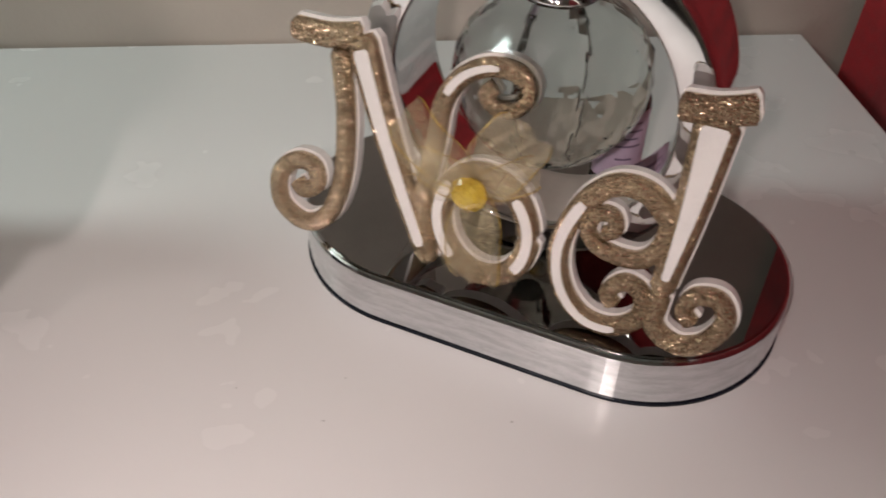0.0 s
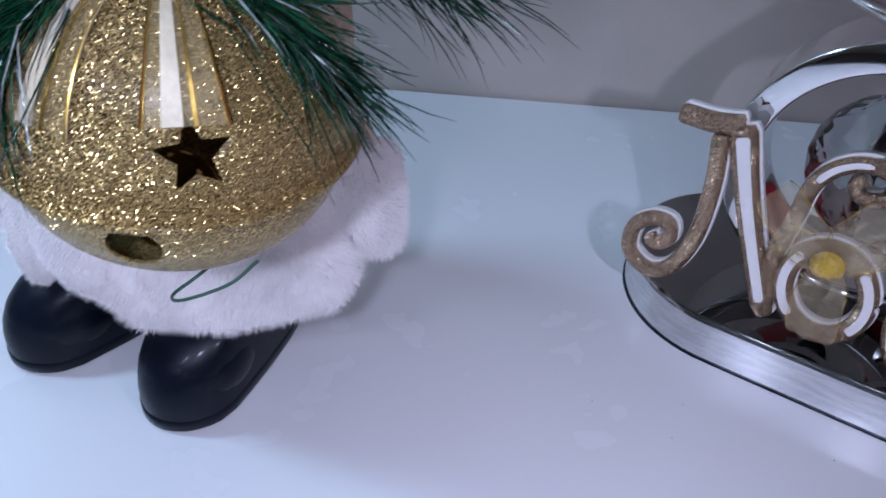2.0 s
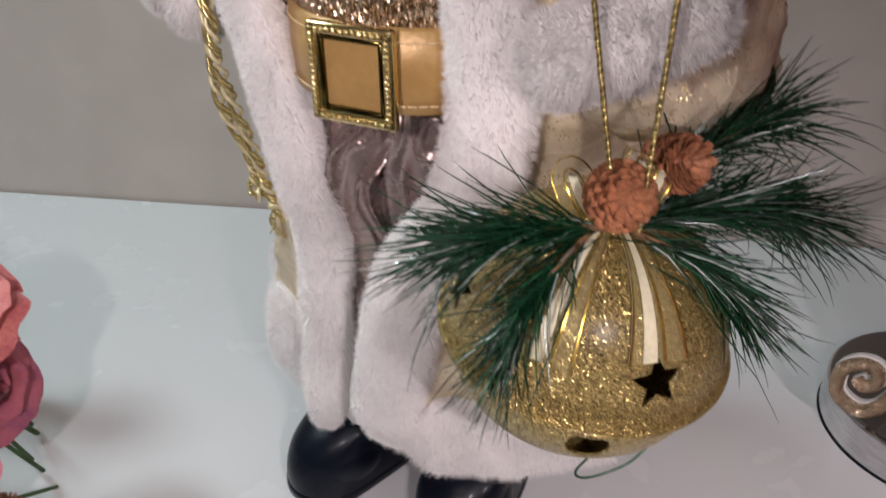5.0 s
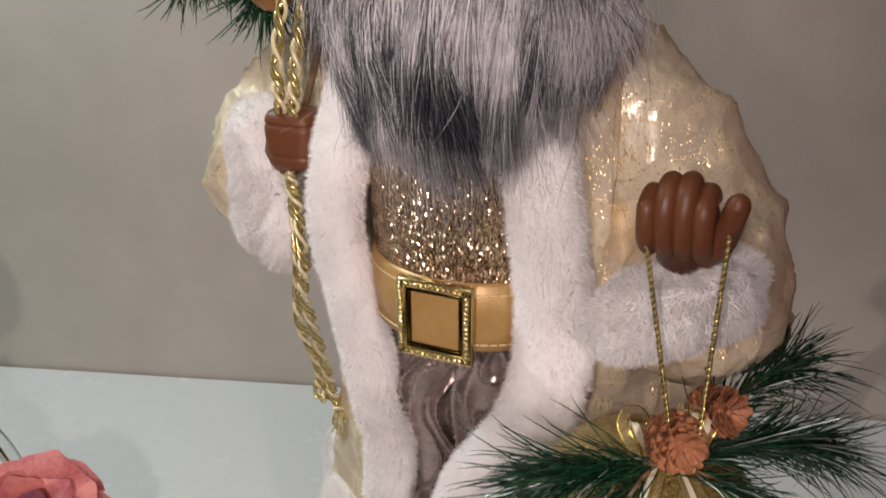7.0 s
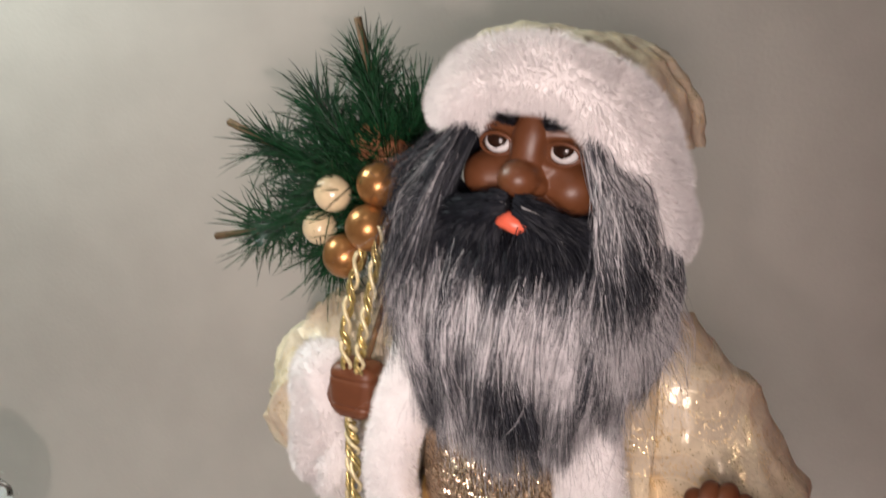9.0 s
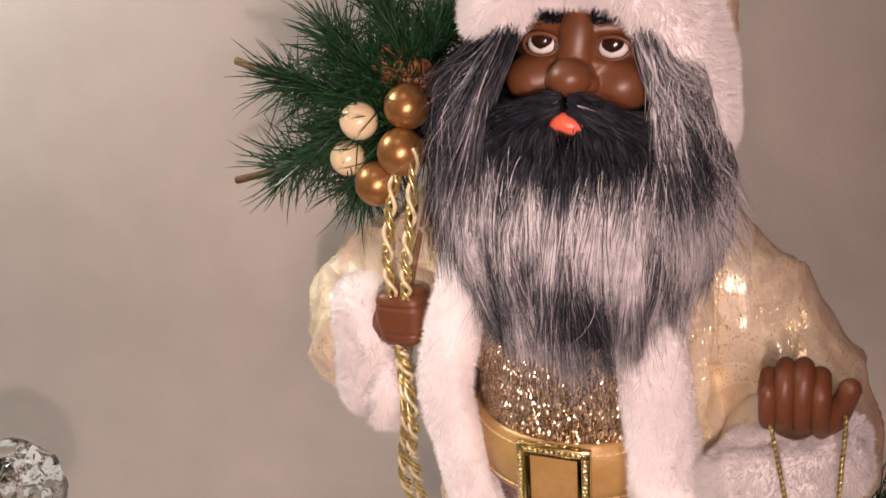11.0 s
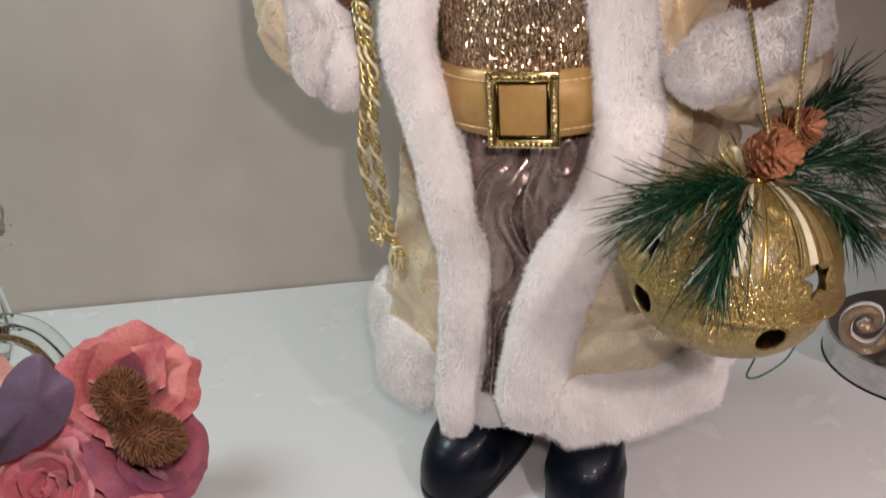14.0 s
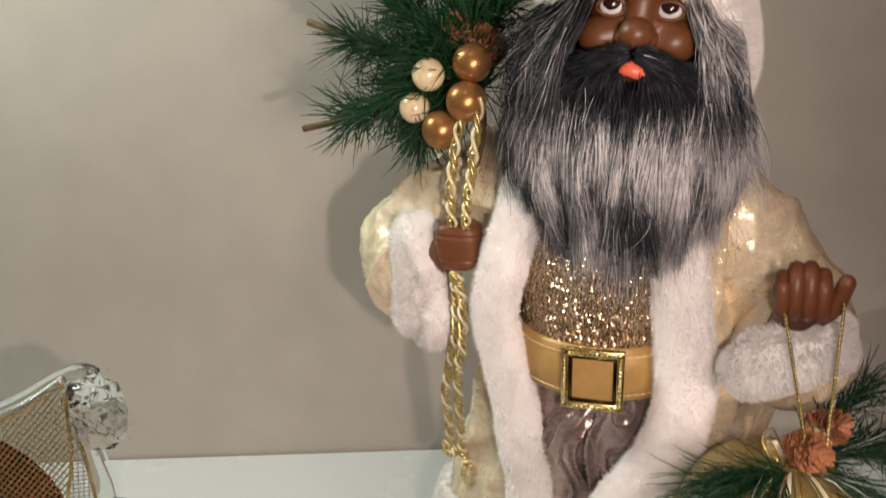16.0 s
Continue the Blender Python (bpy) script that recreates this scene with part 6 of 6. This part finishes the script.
def rose_petal(parent, az, R, rad, height, curl, span, material, seed):
    """One cupped petal that wraps part of the way round the rose; its rim curls out and is crumpled."""
    g = np.random.default_rng(seed)
    nu, nv = 17, 13
    peak, ph, lean = g.uniform(0.05, 0.17), g.uniform(0, 6.28), g.uniform(-0.10, 0.10)
    verts, faces = [], []
    for layer in (0, 1):
        for j in range(nv):
            t = j / (nv - 1)
            for i in range(nu):
                u = i / (nu - 1) * 2 - 1
                tall = height * (1 - 0.34 * abs(u) ** 2.4 + peak * math.exp(-((u - lean) / 0.16) ** 2) + 0.035 * math.sin(4 * u + ph))
                z = R * (-0.40 + tall * t)
                over = max(0.0, (t - 0.55) / 0.45)
                r = R * (rad * (0.30 + 0.70 * math.sin(min(1.0, t * 1.35) * math.pi / 2)) + curl * over ** 1.8 + 0.02 * u)
                z -= R * curl * 0.42 * over ** 3
                a = az + u * span * (0.45 + 0.55 * math.sin(math.pi * (0.12 + 0.60 * t)))
                p = Vector((r * math.cos(a), r * math.sin(a), z))
                k = noise.noise(p * (2.6 / R) + Vector((seed * 1.7, 0, 0))) * 0.13 * R * t + noise.noise(p * (7 / R) + Vector((0, seed, 0))) * 0.022 * R * t
                p += Vector((math.cos(a), math.sin(a), 0.3)) * (k + 0.0003 * layer)
                verts.append(p[:])
    off = nu * nv
    for j in range(nv - 1):
        for i in range(nu - 1):
            q = (j * nu + i, j * nu + i + 1, (j + 1) * nu + i + 1, (j + 1) * nu + i)
            faces += [tuple(reversed(q)), tuple(off + k for k in q)]
    return link("petal", verts, faces, material, parent)


def rose(at, facing, R, outer, inner, seed, label):
    """A silk rose: a tight bud of petals inside rings of open ones, on a stem."""
    g = np.random.default_rng(seed)
    m = Matrix.Translation(at) @ Vector(facing).to_track_quat("Z", "Y").to_matrix().to_4x4()
    r = thing("silk_rose", m, label, "artificial rose", "roses of the bouquet")
    rings = ((2, 0.12, 0.80, 0.00, 1.8), (3, 0.28, 0.86, 0.05, 1.30), (4, 0.48, 0.90, 0.14, 1.05), (4, 0.68, 0.84, 0.30, 1.05), (5, 0.80, 0.58, 0.42, 1.0))
    for ring, (count, rad, height, curl, span) in enumerate(rings):
        for k in range(count):
            az = 2 * math.pi / count * k + ring * 0.83 + g.uniform(-0.3, 0.3)
            rose_petal(r, az, R, rad * g.uniform(0.94, 1.06), height * g.uniform(0.88, 1.12), curl * g.uniform(0.5, 1.5), span, inner if ring < 2 else outer, seed * 50 + ring * 10 + k)
    foot = m.inverted() @ Vector((at[0] - 0.02, at[1] + 0.05, 0.004))
    link("stem", *tube(spline([(0, 0, -0.40 * R), (0, 0, -0.8 * R), tuple(Vector((0, 0, -0.8 * R)).lerp(foot, 0.6)), foot[:]], 20), 0.0016, 8), STEM, r, "green stem")
    link("bud", *lathe([(0.0001, -0.42 * R), (0.30 * R, -0.36 * R), (0.20 * R, -0.05 * R), (0.08 * R, 0.14 * R), (0.0001, 0.20 * R)], 14), inner, r)
    link("calyx", *lathe([(0.0001, -0.56 * R), (0.12 * R, -0.54 * R), (0.30 * R, -0.42 * R), (0.26 * R, -0.36 * R), (0.0001, -0.34 * R)], 16), STEM, r)
    return r


rose((-0.4465, 0.2480, 0.126), (0.30, -0.35, 0.88), 0.0295, CORAL, MAUVE, 1, "coral silk rose with a mauve heart in the bouquet")
rose((-0.4900, 0.2230, 0.084), (0.05, -0.80, 0.60), 0.0290, PINK, PINK, 2, "pink silk rose in the bouquet")
rose((-0.4530, 0.2100, 0.056), (0.15, -0.80, 0.55), 0.0270, PINK, PINK, 3, "pink silk rose low in the bouquet")
rose((-0.5420, 0.2300, 0.128), (0.10, -0.80, 0.55), 0.0390, PEACH, PEACH, 4, "large peach silk rose in the bouquet")
rose((-0.4390, 0.2420, 0.088), (0.65, -0.35, 0.50), 0.0260, MAUVE, MAUVE, 5, "dusky mauve silk rose in the bouquet")
rose((-0.5300, 0.2300, 0.058), (-0.10, -0.80, 0.45), 0.0230, WINE, WINE, 6, "dark wine silk rose low in the bouquet")


def teasel(at, facing, R, seed):
    g = np.random.default_rng(seed)
    m = Matrix.Translation(at) @ Vector(facing).to_track_quat("Z", "Y").to_matrix().to_4x4()
    t = thing("dried_teasel", m, "brown spiky dried teasel head among silk roses", "dried teasel", "teasels of the bouquet")
    core = link("core", *lathe([(0.0001, -R * 1.2), (R * 0.6, -R * 0.9), (R * 0.82, 0), (R * 0.6, R * 0.9), (0.0001, R * 1.25)], 20), TEASEL, t)
    n = 520
    k = np.arange(n)
    z = 1 - 2 * (k + 0.5) / n
    a = k * 2.39996
    d = np.stack([np.sqrt(1 - z * z) * np.cos(a), np.sqrt(1 - z * z) * np.sin(a), z], 1)
    V, F = needles(d * R * np.array((0.8, 0.8, 1.25)), d + np.array((0, 0, 0.5)) + g.normal(0, 0.08, (n, 3)), np.full(n, R * 0.36), 0.0007, -0.1, seed)
    link("prickly_coat", V, F, TEASEL, t, "stiff brown spikes")["kind"] = "stuff"
    foot = m.inverted() @ Vector((at[0] - 0.01, at[1] + 0.05, 0.004))
    link("stem", *tube(spline([(0, 0, -R * 0.9), (0, 0, -R * 1.6), foot[:]], 16), 0.0012, 8), STEM, t, "thin stem")
    return t


teasel((-0.4400, 0.2220, 0.135), (0.1, -0.25, 0.95), 0.0120, 1)
teasel((-0.4290, 0.2150, 0.115), (0.95, -0.25, -0.08), 0.0125, 2)
teasel((-0.4150, 0.2050, 0.036), (0.5, -0.7, 0.2), 0.0120, 3)


def lilac_leaf():
    along = Vector((0.0487, -0.004, 0.0515)).normalized()
    face = Vector((-0.1, -0.88, 0.35))
    face = (face - along * face.dot(along)).normalized()
    across = along.cross(face)
    m = Matrix((across, along, face)).transposed().to_4x4()
    m.translation = (-0.4730, 0.2080, 0.1470)
    out = []
    n = 40
    for i in range(n):
        a = 2 * math.pi * i / n
        y = 0.036 * math.sin(a) * (1.1 if math.sin(a) < 0 else 0.88 - 0.20 * math.exp(-(math.cos(a) / 0.28) ** 2))
        x = 0.0178 * math.copysign(abs(math.cos(a)) ** 0.75, math.cos(a)) * (1.0 - 0.42 * max(0, -math.sin(a)) ** 1.2)
        out.append((x, y))
    verts = [(x, y, 0.004 * (y / 0.03) ** 2 + 0.003 * abs(x) / 0.018) for x, y in out] + [(0, 0, 0)]
    verts += [(x, y, z - 0.0006) for x, y, z in verts]
    faces = []
    for i in range(n):
        k = (i + 1) % n
        faces += [(i, k, n), (n + 1 + k, n + 1 + i, 2 * n + 1), (k, i, n + 1 + i, n + 1 + k)]
    leaf = link("felt_leaf", verts, faces, LILAC)
    leaf.matrix_world = m
    return tagged(leaf, "flat lilac felt leaf tucked among the silk roses", "artificial leaf")


lilac_leaf()


# ---- glass sleigh with gold mesh ----
SLEIGH_GLASS = glass("sleigh_glass", (0.97, 0.98, 0.96), 0.02, 1.45)
PANE_GLASS = glass("thin_pane_glass", (0.97, 0.98, 0.96), 0.02, 1.10)
GOLD_MESH = glitter("gold_mesh_glitter", (0.28, 0.18, 0.05), (0.90, 0.72, 0.34), 1700, 1.6, 0.3, 0.55)
SILVER_GRAIN = glitter("silver_glitter", (0.35, 0.33, 0.28), (0.95, 0.92, 0.85), 1700, 0.9, 0.3, 0.7)
RED_FILL = glitter("red_glitter", (0.16, 0.008, 0.008), (0.70, 0.05, 0.04), 1200, 0.9, 0.35, 0.5)


def sleigh():
    s = thing("glass_sleigh", Matrix.Translation((-0.562, 0.335, 0)), "clear glass sleigh with gold glitter mesh and a rolled end", "glass ornament")
    # side outline: x along the sleigh, z up
    edge = spline([(0.012, 0.236), (0.015, 0.205), (0.020, 0.173), (0.025, 0.145), (0.022, 0.116), (-0.005, 0.085), (-0.10, 0.062), (-0.22, 0.066), (-0.30, 0.110)], 60)
    top = spline([(0.012, 0.2365), (-0.007, 0.2245), (-0.034, 0.2115), (-0.090, 0.190), (-0.150, 0.172), (-0.22, 0.165), (-0.30, 0.180)], 60)

    def wall(y0, y1, name, material, inset=0.0):
        verts = [(x, y, z) for y in (y0, y1) for x, z in np.vstack([edge, top[::-1]])]
        n = len(edge) + len(top)
        half = len(edge)
        faces = [(i + 1, i, 2 * half - 1 - i, 2 * half - 2 - i) for i in range(half - 1)]
        faces += [tuple(n + k for k in reversed(f)) for f in faces]
        faces += [(i, (i + 1) % n, n + (i + 1) % n, n + i) for i in range(n)]
        return link(name, verts, faces, material, s, "clear glass side", False)
    wall(-0.030, -0.027, "side_panel", PANE_GLASS)
    wall(-0.014, -0.011, "side_panel", PANE_GLASS)
    link("end_rim", *tube([(x - 0.0045, -0.0205, z) for x, z in edge[4:32]], 0.0056, 12), SLEIGH_GLASS, s, "thick clear glass edge")
    # rolled end: a solid glass knob with shallow ridges
    def knob(u, w):
        a, b = 2 * math.pi * u, math.pi * (0.004 + 0.992 * w)
        r = math.sin(b) ** 0.8
        ridge = 1 + 0.035 * math.sin(9 * b + 2.0 * math.sin(a))
        p = np.array((0.0165 * r * math.cos(a) * ridge, 0.021 * r * math.sin(a) * ridge, -0.0255 * math.cos(b)))
        return np.array((0.0245 - 0.16 * p[2], -0.0195, 0.2070)) + p * (1 + wob(p, 110, 0.10))
    v, q = sheet(knob, 60, 50, True)
    curl = link("rolled_end", v, q, SLEIGH_GLASS, s, "thick clear glass knob with ridges")
    # silver specks inside the knob stand in for highlight dots on its glass
    specks = []
    g = np.random.default_rng(21)
    for k in range(300):
        p = np.array((0.0245, -0.0195, 0.2070)) + g.normal(0, 1, 3) * np.array((0.007, 0.009, 0.012))
        specks.append(ball(p, np.array((1, 1, 1)) * g.uniform(0.0003, 0.0008), 6, 5))
    link("silver_specks", *joined([(v, [tuple(x) for x in q]) for v, q in specks]), SILVER_GRAIN, curl, "silver specks in the glass")["kind"] = "stuff"
    rim = [(x, -0.024, z + 0.001) for x, z in top[::-1]] + [(0.020, -0.022, 0.2372), (0.028, -0.020, 0.232)]
    link("rim", *tube(spline(rim[::6] + rim[-1:], 60), 0.0052, 12), SLEIGH_GLASS, s, "thick clear glass rim")
    # gold trim and mesh on the near side
    link("edge_trim", *tube([(x, -0.0312, z - 0.004) for x, z in top], 0.0011, 8), GOLD_MESH, s, "gold glitter edge line")
    link("glitter_band", *tube([(x, -0.0290, z - 0.0015) for x, z in top], 0.0028, 10), SILVER_GRAIN, s, "silver glitter along the rim")
    def inside(x, z):
        zt = np.interp(x, top[::-1, 0], top[::-1, 1]) - 0.004
        zl = np.interp(x, [-0.30, -0.22, -0.10, -0.02, 0.012], [0.110, 0.066, 0.062, 0.075, 0.100]) + 0.003
        return zl < z < zt and x < np.interp(z, [0.10, 0.135, 0.165, 0.195, 0.228], [0.014, 0.019, 0.018, 0.015, 0.013])

    def lines(starts, way, reach, thin, y, keep):
        made = []
        for x0, z0 in starts:
            P = []
            for t in np.linspace(0, reach, 60):
                x, z = x0 + way[0] * t, z0 + way[1] * t
                if inside(x, z) and keep(x, z):
                    P.append((x, y, z))
                elif len(P) > 2:
                    break
                else:
                    P = []
            if len(P) > 2:
                made.append(tube(P, thin, 5))
        return made
    strip_x = lambda z: np.interp(z, [0.10, 0.141, 0.179, 0.226], [-0.014, -0.003, 0.008, 0.012])
    main = lines([(-0.42 + 0.0042 * k, 0.06) for k in range(120)], (0.68, 0.73), 0.26, 0.00062, -0.0314, lambda x, z: x < strip_x(z) + 0.004)
    main += lines([(-0.50 + 0.0060 * k, 0.245) for k in range(90)], (0.75, -0.66), 0.28, 0.00034, -0.0306, lambda x, z: x < strip_x(z))
    link("wire_mesh", *joined(main), GOLD_MESH, s, "gold glitter diagonal mesh")
    net = lines([(-0.03, 0.09 + 0.0030 * k) for k in range(48)], (0.995, 0.10), 0.05, 0.00045, -0.0309, lambda x, z: x > strip_x(z))
    net += lines([(-0.026 + 0.0034 * k, 0.08) for k in range(14)], (0.14, 0.99), 0.16, 0.00040, -0.0313, lambda x, z: x > strip_x(z))
    link("silver_net", *joined(net), SILVER_GRAIN, s, "silver net strip beside the rim")
    for way in ([(0.011, 0.226), (0.008, 0.179), (-0.003, 0.141), (-0.014, 0.105)], [(0.0125, 0.226), (0.0155, 0.195), (0.0180, 0.165), (0.0190, 0.128)]):
        link("edge_trim", *tube(spline([(x, -0.0318, z) for x, z in way], 30), 0.0012, 8), GOLD_MESH, s)
    # runner, struts, filling
    for y in (-0.026, -0.015):
        run = link("runner", *tube(spline([(0.016, y, 0.131), (0.030, y, 0.129), (0.042, y, 0.121), (0.052, y, 0.100), (0.055, y, 0.070), (0.046, y, 0.030), (0.006, y, 0.008), (-0.10, y, 0.0065), (-0.24, y, 0.0065), (-0.31, y, 0.030)], 70), 0.0062, 14), SLEIGH_GLASS, s, "clear glass runner")
        link("runner_core", *tube(spline([(0.018, y, 0.129), (0.030, y, 0.127), (0.041, y, 0.119), (0.050, y, 0.099), (0.053, y, 0.070)], 30), 0.0013, 8), GOLD_MESH, run, "gold line inside the glass")
        for x in (-0.03, -0.20):
            link("strut", *tube([(x, y, 0.008), (x, y, 0.068)], 0.004, 10), SLEIGH_GLASS, s)
    bm = bmesh.new()
    bmesh.ops.create_icosphere(bm, subdivisions=4, radius=1, matrix=Matrix.LocRotScale((-0.112, -0.0205, 0.128), None, (0.106, 0.0058, 0.081)))
    for q in bm.verts:
        q.co += q.co.normalized() * 0.0015 * noise.noise(q.co * 60)
    part("filling", bm, RED_FILL, s, "dark red glitter filling", True)
    return s


sleigh()
